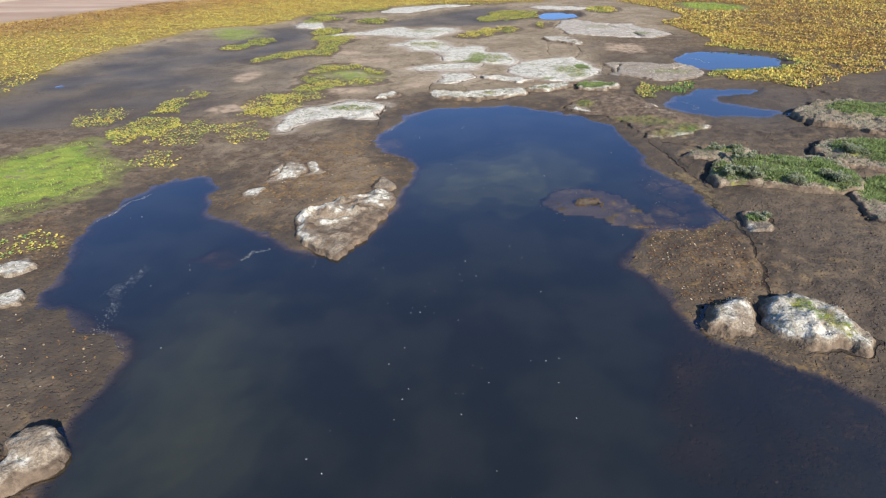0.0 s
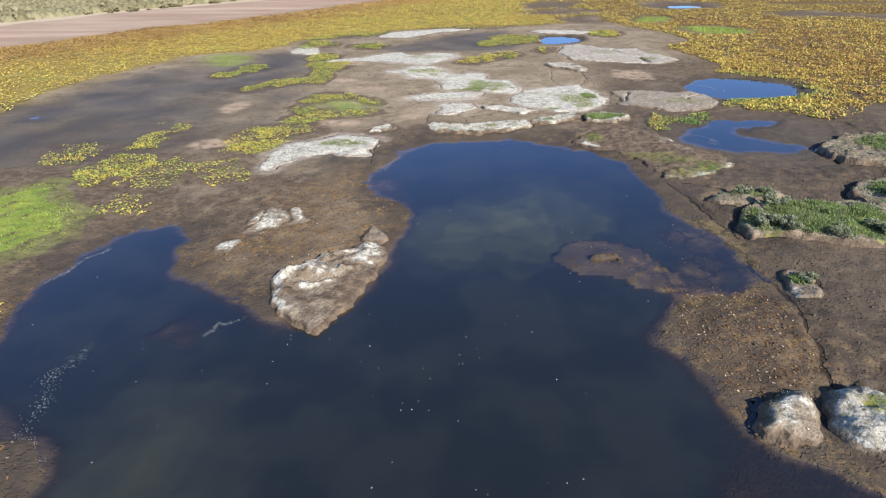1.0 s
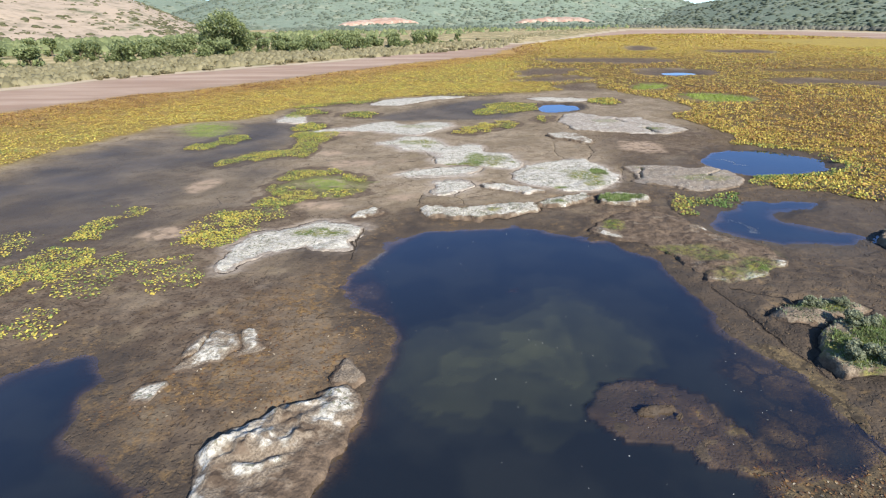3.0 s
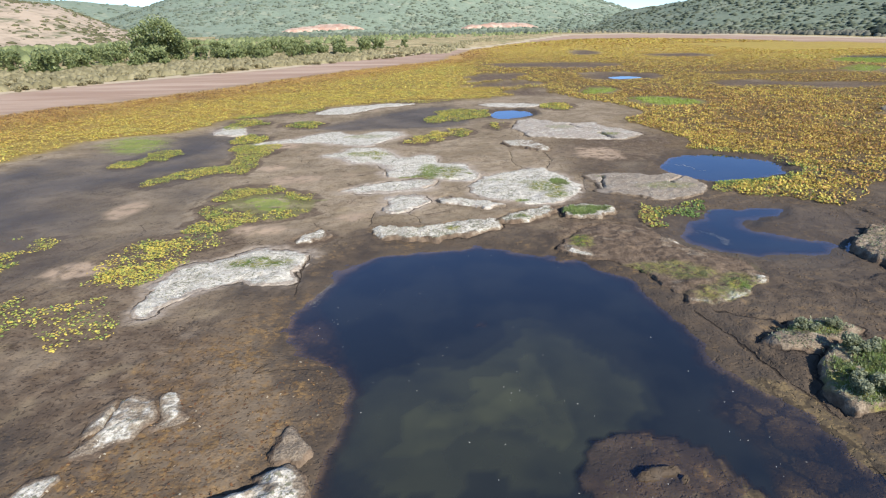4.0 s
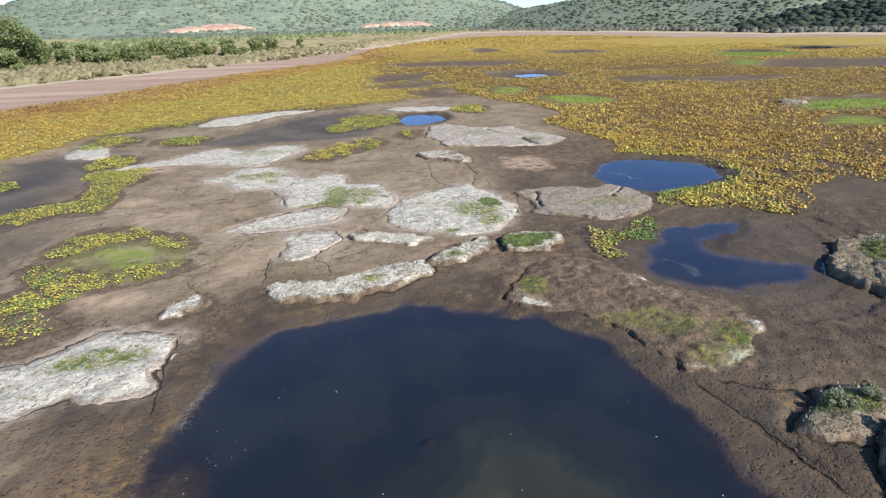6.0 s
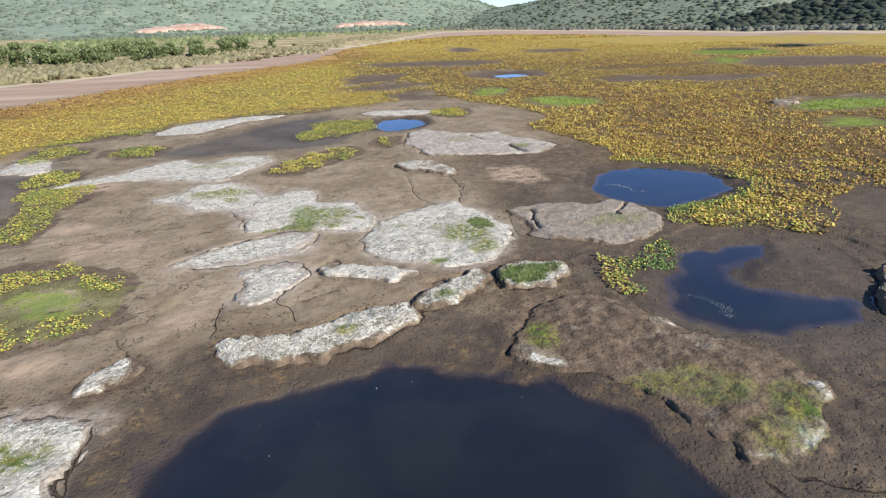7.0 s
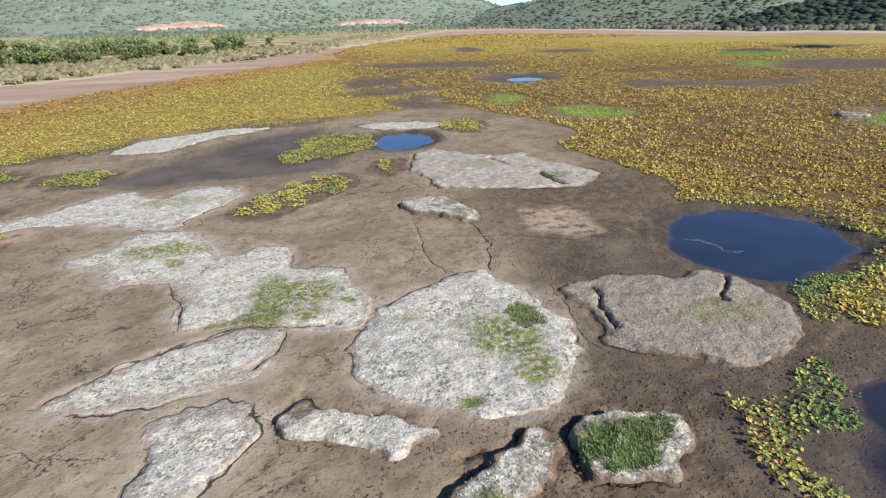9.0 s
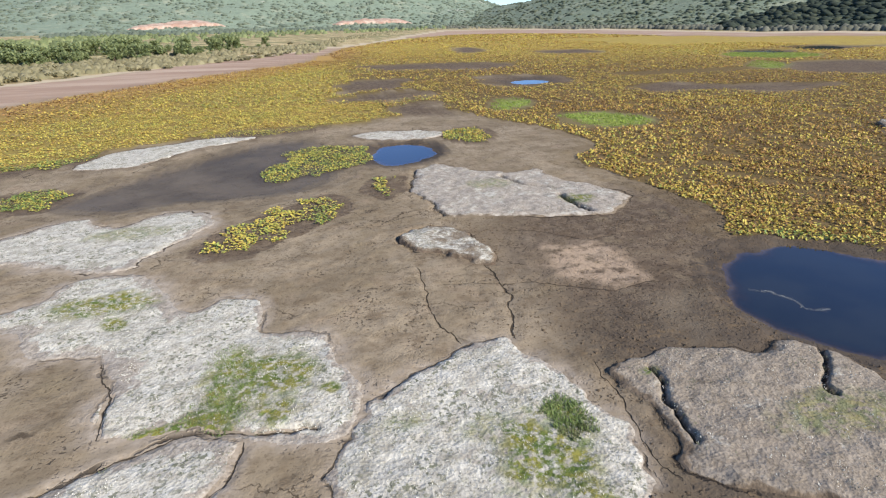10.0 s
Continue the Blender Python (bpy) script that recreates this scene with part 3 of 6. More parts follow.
def ground_material():
    n = Nodes("lake_bed")
    fine, mid, broad = n.noise(0.12, 4, 0.65), n.noise(0.9, 5, 0.6), n.noise(7.0, 4, 0.55)
    clods = n.cells(0.15)
    bent = n.add("ShaderNodeVectorMath")
    bent.operation = "MULTIPLY_ADD"
    n.put(bent.inputs[0], n.noise(1.3, 4, 0.65, None, 1))
    bent.inputs[1].default_value = (2.2, 2.2, 0)
    n.put(bent.inputs[2], n.place)
    joints = n.cells(3.6, "DISTANCE_TO_EDGE", bent.outputs[0])
    seams = n.math("MULTIPLY", n.span(joints, 0.006, 0.016, 1, 0), n.span(n.noise(5.0, 3), 0.50, 0.60))
    tan = n.mix(n.span(broad, 0.35, 0.65), (0.220, 0.172, 0.115), (0.32, 0.256, 0.18))
    tan = n.mix(n.span(mid, 0.4, 0.75, 0, 0.55), tan, (0.16, 0.115, 0.07))
    tan = n.mix(n.span(n.noise(3.1, 5, 0.6), 0.52, 0.72, 0, 0.6), tan, (0.295, 0.220, 0.152))
    brown = n.mix(n.span(mid, 0.35, 0.7), (0.098, 0.070, 0.050), (0.180, 0.136, 0.096))
    colour = n.mix(n.attr("brown"), tan, brown)
    colour = n.mix(n.span(n.noise(1.9, 6, 0.68), 0.48, 0.68, 0, 0.55), colour, (0.125, 0.088, 0.055))
    colour = n.mix(n.span(n.noise(0.33, 4, 0.7), 0.54, 0.66, 0, 0.5), colour, (0.09, 0.064, 0.042))
    colour = n.mix(n.math("MULTIPLY", seams, 0.75), colour, (0.05, 0.036, 0.025))
    colour = n.mix(n.span(n.noise(2.6, 3, 0.5), 0.56, 0.74, 0, 0.45), colour, (0.275, 0.215, 0.132))
    speck = n.span(fine, 0.30, 0.45, 0.5, 0)
    colour = n.mix(speck, colour, (0.055, 0.04, 0.03))
    trodden = n.math("MAXIMUM", n.span(n.noise(2.3, 4, 0.6), 0.46, 0.62), n.math("MULTIPLY", n.attr("brown"), 0.8))
    pits = n.math("MULTIPLY", trodden, n.span(n.noise(0.2, 2, 0.5), 0.57, 0.66))
    colour = n.mix(n.math("MULTIPLY", pits, 0.75), colour, (0.05, 0.036, 0.026))
    litter = n.math("MULTIPLY", n.attr("litter"), n.math("MULTIPLY", n.span(n.noise(0.42, 5, 0.75), 0.42, 0.60), n.span(n.noise(1.7, 4, 0.6), 0.40, 0.58, 0.12, 1.0)))
    colour = n.mix(litter, colour, n.mix(n.noise(0.2), (0.085, 0.052, 0.03), (0.235, 0.14, 0.062)))
    moss = n.math("MULTIPLY", n.attr("moss"), n.span(mid, 0.28, 0.5))
    colour = n.mix(moss, colour, n.mix(n.span(n.noise(1.7, 4), 0.35, 0.7), (0.23, 0.27, 0.055), (0.15, 0.21, 0.045)))
    lily = n.attr("lily")
    leafy = n.mix(n.span(n.noise(0.7, 4, 0.7), 0.35, 0.65), (0.25, 0.185, 0.055), (0.46, 0.36, 0.085))
    leafy = n.mix(n.span(n.noise(6.5, 5, 0.7), 0.46, 0.62, 0, 0.55), leafy, (0.24, 0.165, 0.055))
    leafy = n.mix(n.span(n.noise(45, 5, 0.65), 0.42, 0.66, 0, 0.7), leafy, (0.38, 0.26, 0.07))
    leafy = n.mix(n.span(n.noise(22, 5, 0.65), 0.6, 0.72, 0, 0.6), leafy, (0.15, 0.13, 0.05))
    leafy = n.mix(n.attr("grown"), leafy, n.mix(mid, (0.085, 0.06, 0.032), (0.19, 0.13, 0.052)))
    colour = n.mix(lily, colour, leafy)
    rust = n.attr("rust")
    colour = n.mix(rust, colour, n.mix(mid, (0.38, 0.215, 0.08), (0.46, 0.30, 0.10)))
    strand = n.attr("strand")
    stretched = n.add("ShaderNodeMapping")
    stretched.inputs["Rotation"].default_value = (0, 0, radians(-56))
    stretched.inputs["Scale"].default_value = (0.16, 1.0, 1.0)
    n.put(stretched.inputs["Vector"], n.place)
    bands = n.noise(11.0, 5, 0.65, stretched.outputs[0])
    pink = n.mix(n.span(bands, 0.40, 0.66), (0.33, 0.225, 0.165), (0.45, 0.335, 0.255))
    colour = n.mix(strand, colour, pink)
    hay = n.mix(n.span(n.noise(9, 5, 0.65), 0.4, 0.62), (0.27, 0.21, 0.11), (0.54, 0.44, 0.25))
    hay = n.mix(n.span(n.noise(34, 4, 0.6), 0.48, 0.6, 0, 0.7), hay, (0.13, 0.145, 0.06))
    grass = n.attr("hay")
    colour = n.mix(grass, colour, hay)
    edge = n.math("MULTIPLY", grass, n.math("SUBTRACT", 1.0, grass))
    colour = n.mix(n.span(edge, 0.05, 0.2, 0, 0.8), colour, (0.52, 0.43, 0.31))
    colour = n.mix(n.math("MULTIPLY", n.attr("rosy"), n.span(mid, 0.3, 0.6)), colour, (0.37, 0.275, 0.195))
    colour = n.mix(n.math("MULTIPLY", n.attr("chalk"), n.span(n.noise(0.5, 5, 0.65), 0.3, 0.6, 0.25, 0.95)), colour, n.mix(n.span(mid, 0.35, 0.65), (0.33, 0.272, 0.215), (0.45, 0.385, 0.32)))
    wet = n.attr("wet")
    sog = n.mix(n.span(broad, 0.35, 0.65), (0.052, 0.040, 0.031), (0.088, 0.068, 0.050))
    loose = n.math("SUBTRACT", 1.0, n.attr("soft"))
    sog = n.mix(n.math("MULTIPLY", loose, n.span(n.noise(0.9, 6, 0.62), 0.42, 0.66, 0, 0.7)), sog, (0.098, 0.070, 0.046))
    sog = n.mix(n.math("MULTIPLY", loose, n.math("MULTIPLY", n.span(n.noise(0.45, 5, 0.7), 0.50, 0.64, 0, 0.8), n.span(n.noise(4.5, 4, 0.6), 0.48, 0.60))), sog, (0.165, 0.108, 0.052))
    sog = n.mix(n.math("MULTIPLY", loose, n.span(n.noise(0.16, 3, 0.7), 0.56, 0.68, 0, 0.7)), sog, (0.035, 0.027, 0.02))
    colour = n.mix(wet, colour, sog)
    veins = n.cells(1.9, "DISTANCE_TO_EDGE", bent.outputs[0])
    net = n.math("MULTIPLY", n.attr("net"), n.span(veins, 0.03, 0.10, 0.85, 0))
    colour = n.mix(n.attr("net"), colour, n.mix(n.span(n.noise(0.4, 4, 0.7), 0.4, 0.65), (0.10, 0.075, 0.045), (0.20, 0.145, 0.07)))
    colour = n.mix(net, colour, (0.022, 0.018, 0.015))
    colour = n.mix(n.math("MULTIPLY", litter, 0.85), colour, n.mix(n.span(n.noise(0.24, 4, 0.7), 0.38, 0.62), (0.085, 0.056, 0.033), (0.275, 0.17, 0.07)))
    # dark line at slab rims: cracks, with down-sun edge shade put into the colour
    shaded_gap = n.math("ABSOLUTE", n.math("ADD", n.attr("rim"), n.span(n.noise(0.5, 3), 0.3, 0.7, 0.0, 0.16)))
    shaded_gap = n.math("MULTIPLY", n.attr("split"), n.span(shaded_gap, 0.035, 0.085, 1, 0))
    drift = n.math("MULTIPLY", n.math("SUBTRACT", n.noise(0.16, 3, 0.6), 0.5), 0.09)
    seam = n.math("ABSOLUTE", n.math("ADD", n.attr("seam"), drift))
    seam = n.span(n.math("SUBTRACT", seam, n.math("MULTIPLY", n.attr("seam_wide"), n.span(n.noise(0.7, 2), 0.3, 0.6, 0.35, 1.2))), -0.015, 0.025, 1, 0)
    seam = n.math("MULTIPLY", seam, n.span(n.attr("seam_reach"), 0.22, 0.28, 1, 0))
    opened = n.math("MAXIMUM", seam, shaded_gap)
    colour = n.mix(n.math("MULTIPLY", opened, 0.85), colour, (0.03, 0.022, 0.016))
    height = n.math("ADD", n.math("MULTIPLY", fine, 0.5), n.math("MULTIPLY", n.noise(0.3, 4, 0.7), 0.5))
    height = n.math("MULTIPLY", n.math("ADD", height, n.math("MULTIPLY", clods, n.blend(n.attr("brown"), 0.1, 0.28))), n.blend(n.attr("soft"), 1.0, 0.12))
    height = n.math("MULTIPLY", height, n.blend(n.span(n.noise(4.2, 4, 0.6), 0.35, 0.65), 0.3, 1.0))
    height = n.math("SUBTRACT", n.math("SUBTRACT", height, n.math("MULTIPLY", pits, 0.5)), opened)
    sheen = n.math("MULTIPLY", wet, n.blend(n.attr("soft"), 0.45, 1.0))
    rough = n.blend(sheen, 0.95, 0.6)
    return n.finish(colour, rough, height, 0.085, n.blend(sheen, 0.1, 0.32))


def crust_material():
    n = Nodes("pale_crust")
    pale = n.attr("pale")
    fine, mid = n.noise(0.09, 4, 0.7), n.noise(0.6, 5, 0.65)
    white = n.mix(n.span(mid, 0.3, 0.7), (0.39, 0.355, 0.30), (0.64, 0.605, 0.535))
    tufted = n.span(n.noise(1.9, 3, 0.55), 0.38, 0.62, 0.2, 0.9)
    white = n.mix(n.math("MULTIPLY", tufted, n.span(n.noise(0.22, 3, 0.6), 0.53, 0.60)), white, (0.14, 0.148, 0.095))
    white = n.mix(n.span(fine, 0.50, 0.66, 0, 0.6), white, (0.21, 0.20, 0.15))
    white = n.mix(n.span(n.noise(2.0, 4, 0.6), 0.52, 0.72, 0, 0.65), white, (0.27, 0.245, 0.19))
    mud = n.mix(n.span(mid, 0.3, 0.7), (0.135, 0.106, 0.078), (0.235, 0.188, 0.14))
    mud = n.mix(n.attr("damp"), mud, n.mix(n.span(mid, 0.3, 0.7), (0.075, 0.053, 0.038), (0.17, 0.122, 0.085)))
    mask = n.span(n.math("ADD", pale, n.math("MULTIPLY", n.math("SUBTRACT", mid, 0.5), 0.9)), 0.50, 0.78)
    bald = n.mix(n.span(n.noise(0.5, 4, 0.6), 0.35, 0.65), (0.30, 0.258, 0.215), (0.42, 0.37, 0.315))
    bald = n.mix(n.span(n.noise(0.17, 3, 0.65), 0.52, 0.64, 0, 0.6), bald, (0.17, 0.145, 0.11))
    bald = n.mix(n.attr("damp"), bald, n.mix(n.span(fine, 0.4, 0.6), (0.115, 0.085, 0.058), (0.24, 0.19, 0.135)))
    white = n.mix(n.math("MULTIPLY", n.attr("damp"), n.span(n.noise(0.2, 4, 0.7), 0.46, 0.62, 0, 0.75)), white, (0.165, 0.14, 0.10))
    rind = n.span(n.math("ADD", pale, n.math("MULTIPLY", n.math("SUBTRACT", mid, 0.5), 0.5)), 0.12, 0.32)
    colour = n.mix(mask, n.mix(rind, mud, bald), white)
    colour = n.mix(n.math("MULTIPLY", n.attr("green"), n.span(n.noise(0.3, 4, 0.6), 0.36, 0.56)), colour, n.mix(n.span(n.noise(0.8, 4), 0.4, 0.6), (0.10, 0.14, 0.035), (0.22, 0.205, 0.05)))
    colour = n.mix(n.attr("crack"), colour, (0.035, 0.027, 0.02))
    height = n.math("ADD", n.math("MULTIPLY", fine, 0.6), n.math("MULTIPLY", n.cells(0.16), 0.5))
    return n.finish(colour, 0.95, height, 0.07, 0.1)


def water_material():
    """Murky water: clear at the rim, silty with depth, with a calm surface."""
    n = Nodes("pond_water")
    deep = n.attr("murk")
    silt = n.mix(n.span(n.noise(5, 3), 0.4, 0.6), (0.0105, 0.0125, 0.0115), (0.0165, 0.0185, 0.0155))
    cloud = n.math("MULTIPLY", n.attr("plume"), n.span(n.noise(3.4, 3, 0.5), 0.1, 0.7))
    silt = n.mix(cloud, silt, (0.062, 0.064, 0.031))
    body = n.add("ShaderNodeBsdfDiffuse")
    n.put(body.inputs["Color"], silt)
    clear = n.add("ShaderNodeBsdfTransparent")
    n.put(clear.inputs["Color"], n.mix(n.span(deep, 0.0, 0.5), (0.88, 0.86, 0.82), (0.28, 0.26, 0.23)))
    under = n.add("ShaderNodeMixShader")
    n.put(under.inputs[0], deep)
    n.tree.links.new(clear.outputs[0], under.inputs[1])
    n.tree.links.new(body.outputs[0], under.inputs[2])
    gloss = n.add("ShaderNodeBsdfGlossy")
    gloss.inputs["Roughness"].default_value = 0.045
    gloss.inputs["Color"].default_value = (0.83, 0.84, 1.0, 1)
    ripple = n.add("ShaderNodeBump")
    ripple.inputs["Distance"].default_value = 0.004
    n.put(ripple.inputs["Height"], n.noise(0.5, 2))
    n.tree.links.new(ripple.outputs[0], gloss.inputs["Normal"])
    fres = n.add("ShaderNodeFresnel")
    fres.inputs["IOR"].default_value = 1.68
    top = n.add("ShaderNodeMixShader")
    n.tree.links.new(fres.outputs[0], top.inputs[0])
    n.tree.links.new(under.outputs[0], top.inputs[1])
    n.tree.links.new(gloss.outputs[0], top.inputs[2])
    n.tree.links.new(top.outputs[0], n.tree.nodes["Material Output"].inputs["Surface"])
    return n.mat


def leaf_material(name, stops, rough=0.6, lit=0.25):
    """Leaves that run through a few colours by the tone given to each."""
    n = Nodes(name)
    ramp = n.add("ShaderNodeValToRGB")
    ramp.color_ramp.elements[0].position, ramp.color_ramp.elements[0].color = stops[0][0], (*stops[0][1], 1)
    ramp.color_ramp.elements[1].position, ramp.color_ramp.elements[1].color = stops[-1][0], (*stops[-1][1], 1)
    for at, colour in stops[1:-1]:
        ramp.color_ramp.elements.new(at).color = (*colour, 1)
    n.put(ramp.inputs[0], n.attr("tone"))
    colour = n.mix(n.span(n.noise(0.07, 3, 0.6), 0.45, 0.7, 0, 0.35), ramp.outputs[0], tuple(c * 0.45 for c in stops[0][1]))
    n.put(n.bsdf.inputs["Base Color"], colour)
    n.bsdf.inputs["Roughness"].default_value = rough
    n.bsdf.inputs["Specular IOR Level"].default_value = 0.3
    glow = n.add("ShaderNodeBsdfTranslucent")
    n.put(glow.inputs["Color"], colour)
    both = n.add("ShaderNodeMixShader")
    both.inputs[0].default_value = lit
    n.tree.links.new(n.bsdf.outputs[0], both.inputs[1])
    n.tree.links.new(glow.outputs[0], both.inputs[2])
    n.tree.links.new(both.outputs[0], n.tree.nodes["Material Output"].inputs["Surface"])
    return n.mat


def bark_material(name, dark, light):
    n = Nodes(name)
    grain = n.noise(0.25, 5, 0.7)
    return n.finish(n.mix(grain, dark, light), 0.9, grain, 0.03)


def hill_material(name, soil, scrub, share, rock):
    n = Nodes(name)
    patch = n.noise(38, 6, 0.62)
    colour = n.mix(n.span(patch, share - 0.06, share + 0.06), scrub, soil)
    colour = n.mix(n.span(n.noise(14, 4, 0.6), 0.45, 0.7, 0, 0.5), colour, tuple(c * 0.6 for c in scrub))
    colour = n.mix(n.span(n.noise(130, 5, 0.6), 0.66, 0.72, 0, 0.8), colour, rock)
    return n.finish(colour, 0.95, n.noise(9, 4, 0.6), 1.6, 0.1)


def earth_material():
    n = Nodes("red_earth")
    a = n.noise(14, 5, 0.65)
    return n.finish(n.mix(n.span(a, 0.35, 0.65), (0.34, 0.215, 0.165), (0.44, 0.345, 0.28)), 0.95, a, 1.5, 0.1)


GROUND, CRUST, WATER_MAT = ground_material(), crust_material(), water_material()
LILY_LEAF = leaf_material("lily_leaf", [(0.0, (0.12, 0.065, 0.03)), (0.14, (0.22, 0.125, 0.05)), (0.27, (0.46, 0.25, 0.085)), (0.40, (0.50, 0.335, 0.08)), (0.52, (0.63, 0.475, 0.10)), (0.63, (0.68, 0.555, 0.115)), (0.74, (0.44, 0.43, 0.095)), (0.85, (0.26, 0.31, 0.08)), (1.0, (0.15, 0.24, 0.07))], 0.6, 0.14)
GRASS_LEAF = leaf_material("grass_blade", [(0.0, (0.16, 0.155, 0.08)), (0.4, (0.175, 0.225, 0.08)), (0.75, (0.225, 0.31, 0.095)), (1.0, (0.36, 0.39, 0.19))], 0.7, 0.3)
ALGAE_LEAF = leaf_material("algae_blade", [(0.0, (0.20, 0.21, 0.055)), (0.5, (0.27, 0.34, 0.065)), (1.0, (0.36, 0.44, 0.10))], 0.7, 0.3)
DRY_LEAF = leaf_material("dry_plant", [(0.0, (0.12, 0.14, 0.075)), (0.35, (0.25, 0.26, 0.17)), (0.5, (0.46, 0.44, 0.37)), (1.0, (0.72, 0.69, 0.615))], 0.9, 0.15)
LITTER_LEAF = leaf_material("fallen_leaf", [(0.0, (0.10, 0.045, 0.022)), (0.5, (0.16, 0.083, 0.036)), (0.85, (0.30, 0.18, 0.075)), (1.0, (0.5, 0.44, 0.33))], 0.8, 0.1)
FLOAT_LEAF = leaf_material("floating_fleck", [(0.0, (0.45, 0.43, 0.36)), (1.0, (0.8, 0.8, 0.76))], 0.7, 0.1)
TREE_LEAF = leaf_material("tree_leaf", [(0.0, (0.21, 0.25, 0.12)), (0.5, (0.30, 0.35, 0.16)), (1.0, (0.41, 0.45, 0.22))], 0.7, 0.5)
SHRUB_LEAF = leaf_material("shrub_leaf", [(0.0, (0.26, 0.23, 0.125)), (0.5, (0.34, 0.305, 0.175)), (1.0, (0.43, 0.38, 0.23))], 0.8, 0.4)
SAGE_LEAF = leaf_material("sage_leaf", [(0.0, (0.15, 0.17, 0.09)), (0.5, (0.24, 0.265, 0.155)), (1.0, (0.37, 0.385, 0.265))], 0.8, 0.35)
REED_LEAF = leaf_material("reed_leaf", [(0.0, (0.17, 0.175, 0.135)), (1.0, (0.27, 0.27, 0.21))], 0.9, 0.4)
BARK = bark_material("bark", (0.07, 0.05, 0.035), (0.19, 0.15, 0.11))
POLE_WOOD = bark_material("pole_wood", (0.30, 0.26, 0.21), (0.46, 0.42, 0.36))
# wooded hills: haze is put into the base colours, paler with distance
HAZED_FOREST = hill_material("hazed_forest", (0.27, 0.29, 0.215), (0.20, 0.245, 0.185), 0.58, (0.52, 0.49, 0.44))
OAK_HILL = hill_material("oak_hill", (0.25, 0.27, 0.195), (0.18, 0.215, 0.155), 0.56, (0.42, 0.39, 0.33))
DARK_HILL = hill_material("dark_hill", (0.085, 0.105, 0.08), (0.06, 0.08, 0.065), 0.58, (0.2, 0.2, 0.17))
SCRUB_HILL = hill_material("scrub_hill", (0.42, 0.335, 0.255), (0.17, 0.17, 0.105), 0.40, (0.46, 0.39, 0.31))
EARTH = earth_material()


# ---------------------------------------------------------------- mesh tools
def sheet(name, verts, quads, material, attributes=None, smooth=True):
    """A mesh from arrays of places and of equal-sided faces."""
    me = bpy.data.meshes.new(name)
    count, sides = quads.shape
    me.vertices.add(len(verts))
    me.vertices.foreach_set("co", np.ascontiguousarray(verts, np.float32).ravel())
    me.loops.add(count * sides)
    me.loops.foreach_set("vertex_index", np.ascontiguousarray(quads, np.int32).ravel())
    me.polygons.add(count)
    me.polygons.foreach_set("loop_start", np.arange(0, count * sides, sides, dtype=np.int32))
    me.polygons.foreach_set("use_smooth", np.full(count, smooth))
    for key, values in (attributes or {}).items():
        me.attributes.new(key, "FLOAT", "POINT").data.foreach_set("value", np.ascontiguousarray(values, np.float32))
    me.update(calc_edges=True)
    me.validate()
    me.materials.append(material)
    return me


def grid_quads(nx, ny):
    i = np.arange(nx * ny).reshape(ny, nx)
    return np.stack([i[:-1, :-1], i[:-1, 1:], i[1:, 1:], i[1:, :-1]], -1).reshape(-1, 4)


def scatter(name, shape, faces, place, yaw, tilt, size, tone, material, smooth=False):
    """Many small copies of one shape, joined in one mesh. tilt leans each towards its yaw."""
    shape, faces = np.array(shape, float), np.array(faces)
    k, cnt = len(shape), len(place)
    cy, sy, ct, st = np.cos(yaw)[:, None], np.sin(yaw)[:, None], np.cos(tilt)[:, None], np.sin(tilt)[:, None]
    size = np.asarray(size, float)
    scale = size[:, None, :] if size.ndim == 2 else size[:, None, None]
    p = shape[None] * scale
    x, y, z = p[..., 0], p[..., 1], p[..., 2]
    x, z = x * ct + z * st, -x * st + z * ct
    p = np.stack([x * cy - y * sy, x * sy + y * cy, z], -1) + place[:, None, :]
    f = (faces[None] + (np.arange(cnt) * k)[:, None, None]).reshape(-1, faces.shape[1])
    return sheet(name, p.reshape(-1, 3), f, material, {"tone": np.repeat(tone, k)}, smooth)


def part(name, me, parent, label="", kind=""):
    ob = new(name, me)
    ob.parent = parent
    return tagged(ob, label, "", "", kind)


def base(name, x, y, z, label, category, group=""):
    ob = new(name)
    ob.location = (x, y, z)
    ob.empty_display_size = 0.3
    return tagged(ob, label, category, group)


def random_points(outline, per_metre, rng, inset=0.0, wobble=0.3, size=1.6, seed=5):
    lo, hi = outline.min(0), outline.max(0)
    cnt = int((hi[0] - lo[0]) * (hi[1] - lo[1]) * per_metre)
    x, y = rng.uniform(lo[0], hi[0], cnt), rng.uniform(lo[1], hi[1], cnt)
    keep = reach(outline, x, y, 1.0, wobble, size, seed) > inset
    return x[keep], y[keep]


BLADE = ([(0, -0.09, 0), (0, 0.09, 0), (0.22, 0, 1)], [(0, 1, 2)])
LEAF = ([(-1, 0, 0), (-0.45, -0.62, 0.16), (0.45, -0.55, 0.2), (1, 0, 0.05), (0.45, 0.55, 0.2), (-0.45, 0.62, 0.16)], [(0, 1, 2, 3), (0, 3, 4, 5)])
PAD = ([(-1, 0.1, 0), (0.1, -0.75, 0.12), (1, 0, 0.05), (0, 0.75, 0.15)], [(0, 1, 2, 3)])
FLECK = ([(-1, -0.5, 0), (0.8, -0.6, 0.1), (1, 0.5, 0), (-0.7, 0.6, 0.15)], [(0, 1, 2, 3)])


